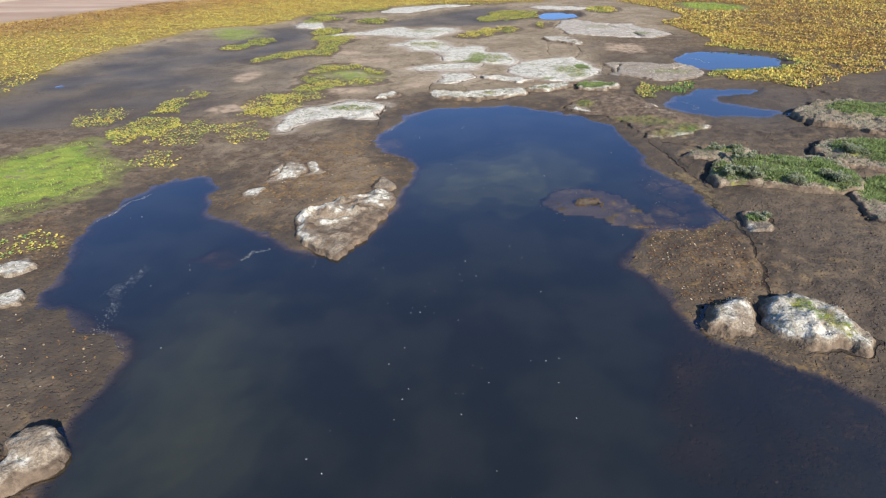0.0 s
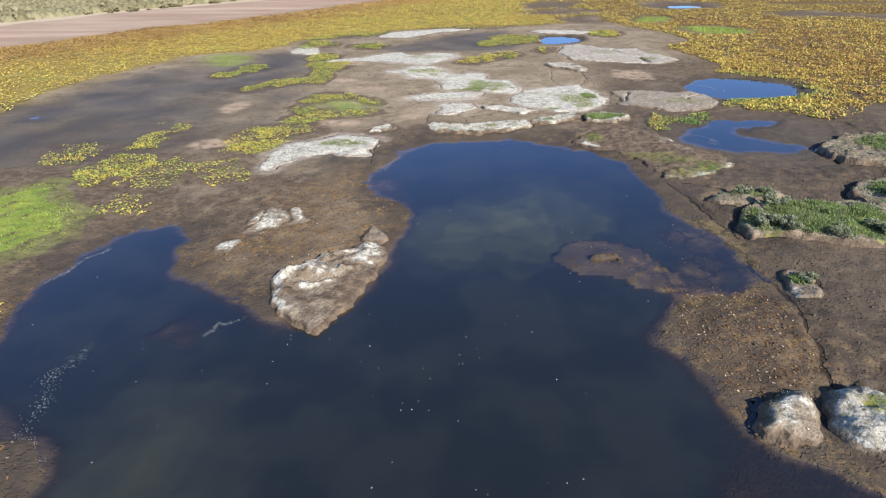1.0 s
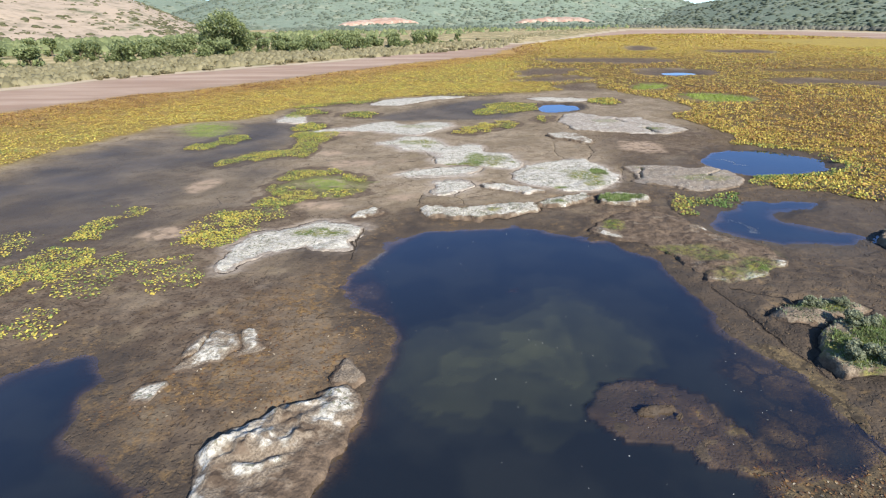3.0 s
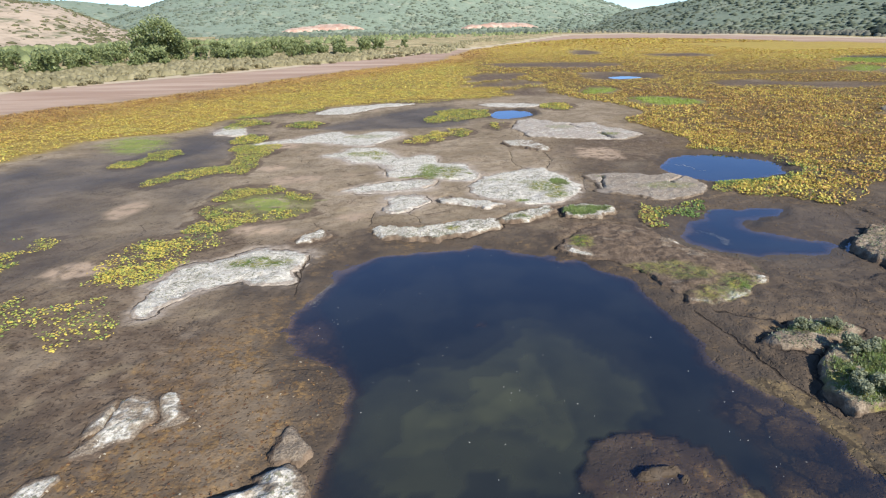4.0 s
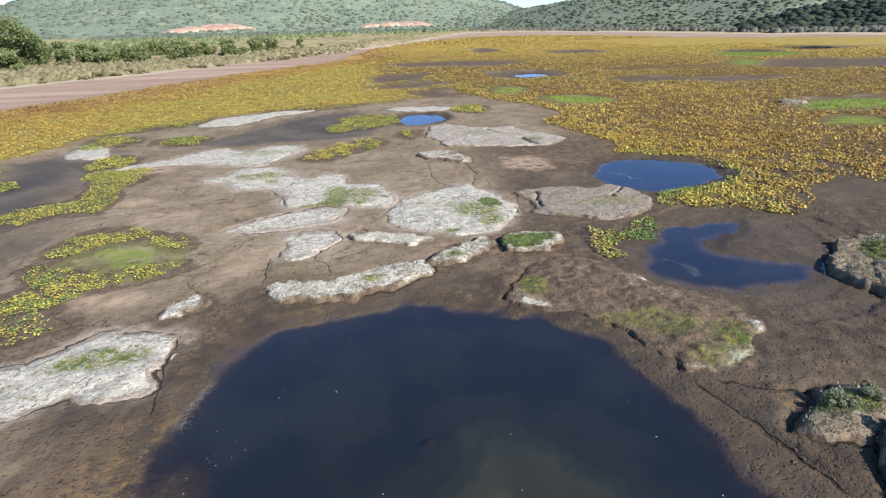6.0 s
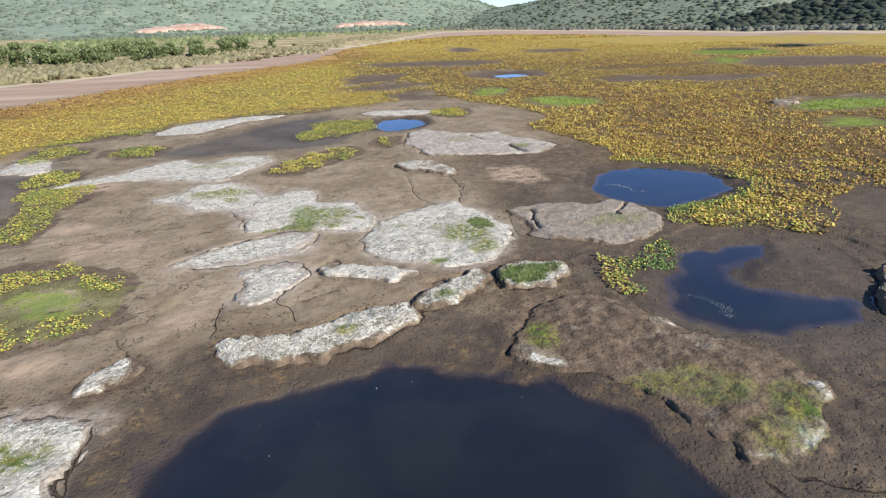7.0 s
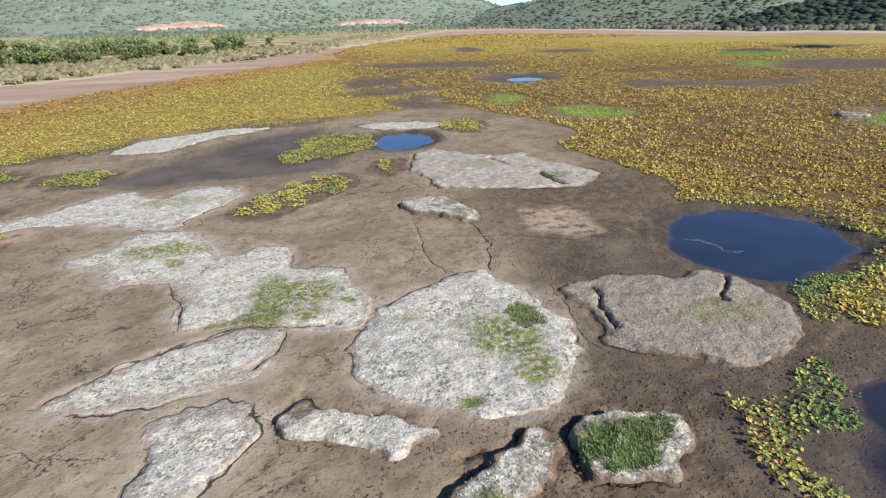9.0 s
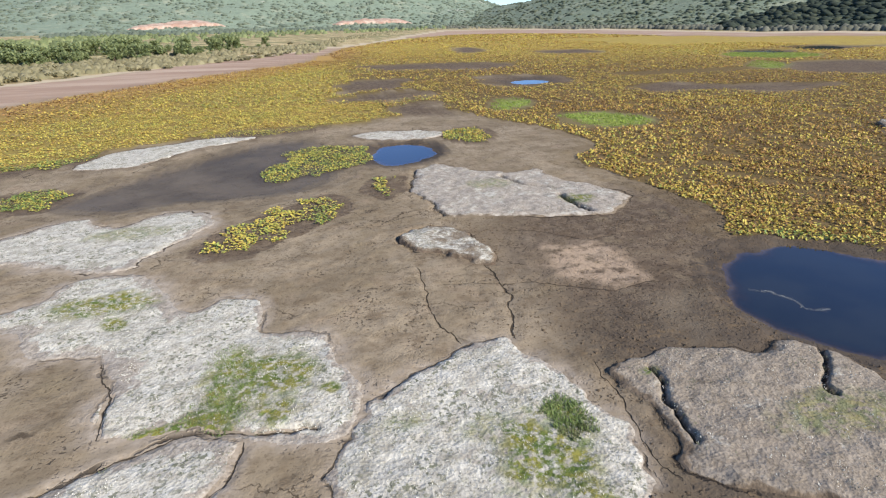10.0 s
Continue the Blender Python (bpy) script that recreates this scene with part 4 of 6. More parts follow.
def tufts(name, x, y, z, rng, tall, material, blades=6, spread=0.08, tone=None, wide=1.0):
    """Small plants: bunches of leaning blades."""
    cnt = len(x)
    px = np.repeat(x, blades) + rng.normal(0, spread, cnt * blades)
    py = np.repeat(y, blades) + rng.normal(0, spread, cnt * blades)
    pz = np.repeat(z, blades)
    high = np.repeat(tall * rng.uniform(0.6, 1.4, cnt), blades) * rng.uniform(0.6, 1.2, cnt * blades)
    size = np.stack([high, high * wide * rng.uniform(0.8, 1.6, cnt * blades), high], -1)
    tone = rng.uniform(0, 1, cnt) if tone is None else tone
    tone = np.clip(np.repeat(tone, blades) + rng.normal(0, 0.12, cnt * blades), 0, 1)
    return scatter(name, *BLADE, np.stack([px, py, pz], -1), rng.uniform(0, 6.3, cnt * blades), rng.uniform(0.1, 0.9, cnt * blades), size, tone, material)


# ---------------------------------------------------------------- the ground, one sheet out to the horizon
def graded(a, b, fine, low, high, growth=1.09):
    """Even steps from a to b, then steps that grow out to low and high."""
    mid = np.arange(a, b + fine * 0.5, fine)
    up, s = [], fine
    while (up[-1] if up else b) < high:
        s *= growth
        up.append((up[-1] if up else b) + s)
    down, s = [], fine
    while (down[-1] if down else a) > low:
        s *= growth
        down.append((down[-1] if down else a) - s)
    return np.concatenate([down[::-1], mid, up])


def build_ground():
    gx, gy = graded(-27, 40, 0.19, -4200, 4200, 1.085), graded(10, 104, 0.19, -2500, 4600, 1.085)
    x, y = [a.ravel() for a in np.meshgrid(gx, gy)]
    z, groove = land(x, y)
    seam, seam_wide = np.full(x.shape, 1.5), np.zeros(x.shape)
    for line, width, deep in CRACKS:
        if line[0][0] < -8 and line[0][1] < 47:
            continue
        d = beside_line(line, x, y)
        closer = np.abs(d) < np.abs(seam)
        seam, seam_wide = np.where(closer, d, seam), np.where(closer, 0.004 + 0.2 * width * min(max(deep / 0.2, 0.45), 1.2), seam_wide)
    under, skirt, chalk, split = np.full(x.shape, -1.2), np.zeros(x.shape), np.zeros(x.shape), np.zeros(x.shape)
    for key, (outline, high, pale, rough) in HUMMOCKS.items():
        d = hummock_reach(key, x, y)
        under = np.maximum(under, d)
        near = d > -1.0
        side = np.zeros(x.shape)
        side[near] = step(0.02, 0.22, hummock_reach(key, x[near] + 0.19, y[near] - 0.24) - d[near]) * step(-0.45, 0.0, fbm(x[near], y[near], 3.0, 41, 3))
        ditch = np.exp(-((d + 0.2) / 0.15) ** 2) * side
        z = z - 0.22 * ditch * step(0.08, 0.3, high)
        # rim line weight: random crack stretches, plus painted shade on the down-sun edges
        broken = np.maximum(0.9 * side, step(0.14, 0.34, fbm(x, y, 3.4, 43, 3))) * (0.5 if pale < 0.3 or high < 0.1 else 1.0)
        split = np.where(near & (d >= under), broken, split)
        if pale > 0.82 and high < 0.2:
            chalk = np.maximum(chalk, 0.8 * step(-1.1, 0.1, d + 0.6 * fbm(x, y, 1.8, 30)))
        else:
            skirt = np.maximum(skirt, step(-1.1, -0.1, d) * (0.5 if pale > 0.5 else 0.0))
    z = np.where(under > 0.35, z - 0.05, z)
    lake = reach(LAKE, x, y, 1500, 0)
    lily = step(-0.4, 0.5, reach(LILY, x, y, 40, 3.0, 14)) * step(0.3, -0.6, reach(BARE, x, y, 8, 0.9, 3.5, 61))
    for o in BARE_SPOTS:
        lily = lily * step(0.5, -1.0, reach(o, x, y, 6, 3.2, 7, 62))
    moss = np.zeros(x.shape)
    for k, o in enumerate(MOSS):
        moss = np.maximum(moss, step(-0.6, 0.9, reach(o, x, y, 3, 0.9, 2.5, 63)) * (0.4 if k == 9 else 0.75 if k == 1 else 0.8 if k == 2 else 1.0))
    lily = lily * (1 - moss)
    rust = step(20, 5, reach(LILY, x, y, 60, 4.0, 20)) * lily * step(90, 40, x) * 0.8
    hay = step(2, -7, lake + 4 * fbm(x, y, 14, 64))
    strand = step(-2, 2, lake + 4 * fbm(x, y, 14, 64)) * (1 - lily) * step(6, -6, reach(LILY, x, y, 40, 0)) * step(70, 120, np.hypot(x, y))
    wet = np.zeros(x.shape)
    for outline, shelf, fall in PONDS:
        d = reach(outline, x, y, 6, 0.55, 2.6, 8)
        wet = np.maximum(wet, step(-2.6, -0.1, d + 0.9 * fbm(x, y, 2.2, 65)))
    wet = np.maximum(wet, (0.92 - 0.55 * step(2, -2, x) * step(49, 44, y) * step(25, 30, y)) * step(-5.0, -1.0, reach(BIG_POND, x, y, 8, 0.6, 2.6, 8) + 2.6 * fbm(x, y, 3.2, 28)))
    wet = np.maximum(wet, step(-1.5, 2.5, reach(LAGOON, x, y, 4, 1.2, 6) + 1.2 * fbm(x, y, 5, 66)) * (0.44 + 0.3 * step(-22, -32, x) + 0.5 * fbm(x, y, 7, 26)))
    wet = np.maximum(wet, step(-1.5, 2.5, reach(DARK_FLAT, x, y, 4, 1.0, 5) + 1.2 * fbm(x, y, 5, 67)) * (0.78 + 0.2 * fbm(x, y, 9, 27)))
    wet = np.maximum(wet, 0.75 * step(-1, 1, reach(WET_EDGE, x, y, 3, 0.6, 3)))
    wet = np.maximum(wet, 0.75 * step(13, 20, x + 3 * fbm(x, y, 4, 29)) * step(84, 74, y))
    wet = wet * (1 - 0.8 * moss)
    soft = np.maximum(step(-1, 2, reach(LAGOON, x, y, 4, 1.2, 6)), np.maximum(step(-1, 2, reach(DARK_FLAT, x, y, 4, 1.0, 5)), 0.6 * step(-1, 1, reach(WET_EDGE, x, y, 3, 0.6, 3))))
    net = step(-1.2, 0.6, reach(SHALLOWS, x, y, 3, 0.7, 2.0, 12))
    rosy = np.zeros(x.shape)
    for ax, ay, rx, ry in ROSY:
        r = np.hypot((x - ax) / rx, (y - ay) / ry) + 0.45 * fbm(x, y, 1.6, 69)
        rosy = np.maximum(rosy, step(1.2, 0.5, r))
    wet = wet * (1 - 0.8 * rosy)
    grown = step(330, 140, np.hypot(x - 15, y - 70)) * (0.4 + 0.6 * step(5, 30, x))
    brown = np.clip(step(6, 17, x) * step(73, 62, y) + step(-6, -14, x) * step(47, 40, y) + skirt + 0.6 * step(62, 56, y), 0, 1)
    brown = np.maximum(brown, 0.95 * step(16, 24, x + 4 * fbm(x, y, 6, 29)) * step(104, 92, y))
    brown = brown * step(-0.6, 0.0, fbm(x, y, 6, 68) + 0.25)
    for o in LILY_PATCHES + LILY_THIN:
        brown = np.maximum(brown, step(-0.8, 0.2, reach(o, x, y, 2, 0.5, 1.5)))
    for o in BARE_SPOTS:
        brown = np.maximum(brown, step(-2, 1, reach(o, x, y, 6, 1.8, 6, 62)))
    litter = np.zeros(x.shape)
    for o in (rounded([(11.6, 25), (12, 29.6), (14.5, 31), (17, 29), (16.5, 24), (13.6, 22.6)]), rounded([(-13, 31), (-12, 36), (-7, 38), (-3.4, 41), (-3, 36), (-7, 32)]),
              rounded([(-23.6, 23), (-24, 28), (-19.6, 27), (-19.4, 24)]), rounded([(-11, 40), (-8, 45), (-5.4, 47), (-3.6, 42), (-5, 38)]), rounded([(31, 66), (36, 72), (41, 70), (36, 65)])):
        litter = np.maximum(litter, step(-0.8, 0.8, reach(o, x, y, 3, 0.8, 2)) * (0.9 if -17 < o[:, 0].mean() < 0 else 0.8))
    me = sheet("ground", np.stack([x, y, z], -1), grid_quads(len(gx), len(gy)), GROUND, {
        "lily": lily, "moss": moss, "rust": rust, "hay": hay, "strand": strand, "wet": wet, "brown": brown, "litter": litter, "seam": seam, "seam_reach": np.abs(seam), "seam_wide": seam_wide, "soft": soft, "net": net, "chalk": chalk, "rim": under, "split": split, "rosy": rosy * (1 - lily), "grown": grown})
    return tagged(new("ground", me), "cracked tan and brown mud of a drying lake bed", "ground", "", "structure")


build_ground()


def build_water(name, outline, label, fine, murk_depth=0.25):
    lo, hi = outline.min(0) - 1.5, outline.max(0) + 1.5
    gx, gy = np.arange(lo[0], hi[0] + fine, fine), np.arange(lo[1], hi[1] + fine, fine)
    x, y = [a.ravel() for a in np.meshgrid(gx, gy)]
    d = reach(outline, x, y, 3, 0.55, 2.6, 8)
    z, groove = land(x, y)
    murk = step(-0.03, murk_depth, WATER - z + 0.05 * fbm(x, y, 2.0, 44)) * 0.97
    plume = np.maximum(step(-2.2, 2.4, reach(PLUME, x, y, 4, 1.4, 3.5, 45)), 0.4 * step(-2.0, 2.6, reach(SILT, x, y, 4, 1.4, 3.5, 45)))
    q = grid_quads(len(gx), len(gy))
    q = q[(d[q] > -0.7).any(1)]
    used = np.unique(q)
    back = np.zeros(len(x), int)
    back[used] = np.arange(len(used))
    me = sheet(name, np.stack([x, y, np.full(x.shape, WATER)], -1)[used], back[q], WATER_MAT, {"murk": murk[used], "plume": plume[used]})
    ob = tagged(new(name, me), label, "pond", "", "structure")
    ob.visible_shadow = False
    return ob


build_water("water", BIG_POND, "still dark blue pond water with silty shallow edges", 0.3)
build_water("water", POND_RIGHT, "small blue pond beside the yellow lily carpet", 0.3)
build_water("water", POND_MUD, "shallow blue pool on wet brown mud", 0.3)
build_water("water", POND_FAR, "small round blue pool on the mud", 0.4)
build_water("water", POND_TINY, "tiny distant pale pool among lilies", 0.8)
build_water("water", LAGOON_POOL, "thin sheet of shallow water on dark wet mud", 0.4)
for o in FAR_POOLS:
    build_water("water", o, "distant pale pool beyond the lilies", 1.6)


# ---------------------------------------------------------------- hummocks
def build_hummock(key, label, greens=(), cover=26.0, group="pale mud hummocks", tall=0.08, ridges=(), slope=0.0, plants=None):
    """A raised slab of mud: crust, low dry plants, grass patches given as (x, y, rx, ry, height), and pale ridges as (line, width, paleness, share)."""
    outline, high, pale, rough = HUMMOCKS[key]
    rng = np.random.default_rng(abs(int(outline[0, 0] * 10)) + 7)
    lo, hi = outline.min(0) - 0.6, outline.max(0) + 0.6
    span_y = outline[:, 1].mean()
    fine = 0.09 if span_y < 69 else 0.12 if span_y < 84 else 0.2
    gx, gy = np.arange(lo[0], hi[0] + fine, fine), np.arange(lo[1], hi[1] + fine, fine)
    x, y = [a.ravel() for a in np.meshgrid(gx, gy)]
    cx, cy = outline.mean(0)
    z0 = -0.02

    def top(px, py, d):
        under = np.maximum(land(px, py)[0], WATER)
        bulge = step(0.0, 2.2, d) * 0.25 + 0.75
        lift = high * bulge * (0.85 + 0.3 * fbm(px, py, 2.2, 71)) + 0.05 * rough * fbm(px, py, 0.7, 72) + 0.022 * rough * fbm(px, py, 0.22, 73, 2)
        lift = lift + np.clip(rough - 1.0, 0, 1.2) * 0.3 * high * (1 - 2.4 * np.abs(fbm(px, py, 0.9, 34, 3)))
        lift = lift * (1 - 0.3 * np.clip(rough - 0.9, 0, 1.3) * step(-0.15, 0.35, fbm(px, py, 1.5, 33, 3)))
        if ridges:
            lift = lift * np.maximum(0.42, np.max([share * np.exp(-(along(line, px, py) / wide) ** 2) for line, wide, tint, share in ridges], 0))
        flush = slope + step(0.0, 0.4, fbm(px, py, 3.6, 37, 2)) * (0.9 if high < 0.23 else 0.12)
        wall = 0.10 + flush + 0.32 * step(0.0, 0.5, fbm(px, py, 2.5, 74, 2)) / (0.4 + high)
        return under, np.maximum(under, z0 - 0.05) + lift * step(-0.04, 1, d / wall) ** 0.75

    d = hummock_reach(key, x, y)
    under, z = top(x, y, d)
    groove = np.zeros(x.shape)
    for line, width, deep in CRACKS:
        groove = np.maximum(groove, deep * np.exp(-(along(line, x, y) / width) ** 2))
    z = np.where(d > 0, z - groove * 1.3, under - 0.25 * step(0.0, -0.15, d))
    rim = min(0.34 if high > 0.2 or pale < 0.9 else 0.85 if key in ("star_slab", "tongue", "left_slab", "wedge") else 0.42, 0.42 * d.max())
    fade = rim * (1 + (0.7 if high < 0.23 else 0.2) * step(-0.05, 0.4, fbm(x, y, 3.6, 37, 2)))
    white = np.clip(step(-0.05, fade, d + 1.1 * rim * fbm(x, y, 1.6, 70) + 0.5 * rim * fbm(x, y, 0.35, 68, 2)) * pale * (1.05 + 0.4 * rough * fbm(x, y, 1.6, 80)), 0, 1)
    if pale > 0.82 and high < 0.2:
        white = np.maximum(white, 0.34)
    for line, wide, tint, share in ridges:
        white = np.maximum(white, np.clip((tint + 1.1 * fbm(x, y, 0.8, 81, 3)) * np.exp(-(along(line, x, y) / (1.25 * wide)) ** 2), 0, 1) * step(0, 0.25, d))
    green = np.zeros(x.shape)
    for ax, ay, rx, ry, tall_grass in greens:
        r = np.hypot((x - ax) / rx, (y - ay) / ry) + 0.5 * fbm(x, y, 0.9, 75)
        green = np.maximum(green, step(1.25, 0.55, r) * (0.55 if tall_grass < 0.06 else 1.0))
    q = grid_quads(len(gx), len(gy))
    q = q[(d[q] > -0.16).any(1)]
    used = np.unique(q)
    back = np.zeros(len(x), int)
    back[used] = np.arange(len(used))
    verts = np.stack([x - cx, y - cy, z], -1)[used]
    thing = base("mud_hummock", cx, cy, 0, label, "mud hummock", group)
    part("crust", sheet("crust", verts, back[q], CRUST, {"pale": white[used], "damp": np.full(len(used), 0.9 if key == "brown" else 0.5 if key == "split_slab" else 0.2 if key == "long_pale" else 0.85 if high > 0.3 or cy < 58 else 0.0), "green": green[used], "crack": step(0.06, 0.2, groove)[used]}), thing)
    if cover and pale > 0.3:
        px, py = random_points(outline, cover, rng)
        dd = hummock_reach(key, px, py)
        keep = (dd + 0.3 * fbm(px, py, 1.0, 36) > (0.2 if high > 0.2 else 0.45)) & (fbm(px, py, 1.1, 76) + rng.uniform(-0.5, 0.5, len(px)) > -0.2) & (rng.uniform(0, 1, len(px)) < pale)
        px, py, dd = px[keep], py[keep], dd[keep]
        pz = top(px, py, dd)[1] - 0.01
        tone = np.clip(0.68 + 2.0 * fbm(px, py, 0.6, 77, 3) + 0.5 * fbm(px, py, 2.6, 35) + rng.normal(0, 0.2, len(px)), 0.05, 0.95)
        part("plant_cover", tufts("plant_cover", px - cx, py - cy, pz, rng, tall * 0.7, plants or DRY_LEAF, 6, 0.09, tone, 2.6), thing, "low grey-green plants" if plants else "low whitish dry plants", "stuff")
    for ax, ay, rx, ry, tall_grass in greens:
        cnt = int(rx * ry * 3.14 * (42 if tall_grass < 0.06 else 80 if tall_grass < 0.2 else 150)) + 20
        ang, r = rng.uniform(0, 6.28, cnt), np.sqrt(rng.uniform(0, 1, cnt)) * 1.15
        px, py = ax + np.cos(ang) * r * rx, ay + np.sin(ang) * r * ry
        dd = hummock_reach(key, px, py)
        keep = (dd > 0.05) & (r + 0.6 * fbm(px, py, 0.7, 78) < 1.0)
        px, py, dd = px[keep], py[keep], dd[keep]
        pz = top(px, py, dd)[1] - 0.02
        part("grass_patch", tufts("grass_patch", px - cx, py - cy, pz, rng, tall_grass * 0.72, GRASS_LEAF, 7, 0.09, np.clip((0.55 if tall_grass >= 0.1 else 0.22 if tall_grass >= 0.06 else 0.08) + 0.5 * fbm(px, py, 0.8, 79), 0, 1), 1.3), thing, "short green grass growing on the crust", "stuff")
    return thing


WHITE = "low slab of cracked mud with a whitish crust"
build_hummock("spit_rock", "rugged whitish mud mound at the tip of the spit", (), 2, slope=0.5, ridges=(
    ([(-6.7, 26.4), (-7.4, 27.1), (-7.7, 28.4), (-7.4, 29.8), (-7, 31.1), (-5.8, 32), (-4.6, 33), (-3.9, 33.5)], 0.8, 0.85, 1.15),
    ([(-6.8, 30), (-5.6, 30.4), (-4.7, 31.2), (-3.8, 32.4)], 1.0, 0.8, 1.1), ([(-7.2, 29.2), (-6.2, 28.9), (-5.4, 29.3), (-4.3, 29.6)], 0.4, 0.6, 0.75)))
build_hummock("spit_a", "small crumbled whitish mud block on the spit", (), 3)
build_hummock("spit_b", "small crumbled whitish mud block on the spit", (), 3)
build_hummock("spit_c", "low white-stained mud lump at the water's edge", (), 0)
build_hummock("spit_d", "small brown mud lump beside the pond", (), 2)
build_hummock("long_pale", "long pale mud slab with a strip of green grass", [(-10.2, 52.6, 2.2, 1.1, 0.08)])
build_hummock("small_pale", "small pale mud lump beside the crack", (), 10)
build_hummock("front_lip", "long white crusted mud lip along the pond", [(3.2, 58.2, 0.7, 0.5, 0.07)], 40, tall=0.11)
build_hummock("second_lip", "white crusted mud lip with grey-green plants", [(9, 60.4, 0.7, 0.5, 0.12)], 40, tall=0.11)
build_hummock("grassy", "mud hummock topped with thick green grass", [(14.3, 61.6, 1.5, 1.2, 0.26), (16, 62, 0.8, 0.6, 0.2)], 30)
build_hummock("brown", "broad brown mud mound with a pale broken lip", [(12.6, 55.2, 0.8, 1.2, 0.08), (16.2, 50.4, 2.2, 0.9, 0.05), (18.2, 49.2, 1.6, 1.0, 0.05), (18.4, 46.4, 1.6, 1.1, 0.055), (20.4, 48, 1.4, 1.0, 0.055), (20.2, 47.2, 0.9, 0.7, 0.12)], 0, slope=1.1,
              ridges=(([(16.1, 45.6), (16.8, 45.5), (17.8, 45.4), (18.8, 45.5), (19.8, 46.2), (21.2, 47.2), (21.9, 48.2)], 0.4, 0.85, 1.3), ([(11.6, 54.6), (11.6, 53.6), (12.4, 53)], 0.4, 0.8, 1.3), ([(17, 57), (18.6, 55.4), (20, 53)], 1.2, 0.0, 1.0)))
build_hummock("middle_slab", "broad white crusted slab speckled with grey-green plants", [(14.6, 71.4, 0.95, 1.15, 0.2), (13, 70, 1.9, 2.5, 0.065), (13.4, 67.2, 1.0, 1.4, 0.065), (11.4, 71.6, 1.2, 0.8, 0.05), (10, 65.4, 0.6, 0.4, 0.14), (8.6, 72.8, 1.2, 0.5, 0.05)], 34)
build_hummock("star_slab", "wide pale slab with a bright green mossy patch", [(3.1, 77.2, 2.2, 2.2, 0.09), (1.6, 77.6, 1.2, 2.4, 0.13), (1.3, 75.4, 1.1, 1.4, 0.14), (-0.2, 74.7, 1.9, 0.5, 0.13), (3.6, 74.9, 1.2, 0.9, 0.08), (-6, 86.6, 2.6, 1.6, 0.06), (-4.8, 84.2, 0.8, 0.8, 0.07), (5.8, 75.8, 0.4, 0.4, 0.09)], 30)
build_hummock("tongue", "long pale crusted mud tongue", (), 30)
build_hummock("wedge", "pale wedge of mud with a dark undercut edge", (), 30)
build_hummock("bar_slab", "narrow pale mud bar with an undercut end", (), 34)
build_hummock("split_slab", "grey-brown slab split by a wide dark crack", [(24.8, 68.8, 2.6, 1.2, 0.055), (19.4, 73.2, 0.5, 0.3, 0.06)], 26)
build_hummock("far_slab", "broad pale grey slab with a notched edge", [(27.6, 96.4, 1.6, 1.2, 0.06), (22, 103, 2.6, 1.4, 0.05)], 16)
build_hummock("shoe_slab", "small dark-edged pale slab", (), 6)
build_hummock("left_slab", "wide white slab with thin green growth", [(-7.6, 98.6, 3.6, 1.3, 0.05)], 12)
build_hummock("back_slab", WHITE, (), 4)
build_hummock("islet", WHITE, (), 4)
build_hummock("back_bar", WHITE, (), 4)
build_hummock("far_block", "broken grey mud block among the lilies", (), 3)
build_hummock("bank_pale", "pale mud ledge with low grey-green plants", [(20.8, 41.9, 1.4, 0.6, 0.16)], 60, tall=0.16, plants=SAGE_LEAF)
build_hummock("bank_green", "raised bank covered with dense green plants", [(23.6, 38, 3.6, 2.2, 0.24), (26.4, 37.6, 1.6, 1.8, 0.22), (20, 37.4, 1.3, 1.5, 0.16), (25.4, 35.6, 1.6, 0.8, 0.2)], 60, tall=0.18, plants=SAGE_LEAF)
build_hummock("bank_far_green", "raised mud bank with bright green plants", [(32.4, 42, 3, 2.2, 0.26)], 50, tall=0.18, plants=SAGE_LEAF)
build_hummock("bank_rock", "broken grey mud blocks with grass behind", [(37.6, 53, 3.0, 2.4, 0.2)], 40, tall=0.16, plants=SAGE_LEAF)
build_hummock("bank_low", "low bank with green grass on its crest", [(28.8, 34.6, 2.2, 2.4, 0.24)], 40, tall=0.16, plants=SAGE_LEAF)
build_hummock("near_rock", "upright whitish mud block beside the water", (), 34, slope=0.35)
build_hummock("near_long", "long whitish mud block with a mossy green top", [(17.1, 21.5, 0.5, 0.5, 0.07), (17.6, 20.8, 0.55, 0.6, 0.07), (18.1, 20.1, 0.4, 0.4, 0.07)], 40, slope=0.2)
build_hummock("corner_rock", "whitish pitted mud block beside the water", (), 4)
build_hummock("edge_rock", "flat whitish mud lump on the shore", (), 4)
build_hummock("edge_rock_low", "flat whitish mud lump on the shore", (), 4)
build_hummock("tuft_rock", "small mud block with a grey-green tuft", [(19, 30.9, 0.5, 0.5, 0.25)], 6)


# ---------------------------------------------------------------- lilies
def lily_cover(x, y):
    cover = (reach(LILY, x, y, 8, 3.0, 14) > 0) & (reach(BARE, x, y, 8, 0.9, 3.5, 61) < 0)
    for o in BARE_SPOTS:
        cover &= reach(o, x, y, 6, 3.2, 7, 62) < 0
    for o in MOSS:
        cover &= reach(o, x, y, 3, 0.6, 2.5, 63) < 0
    return cover


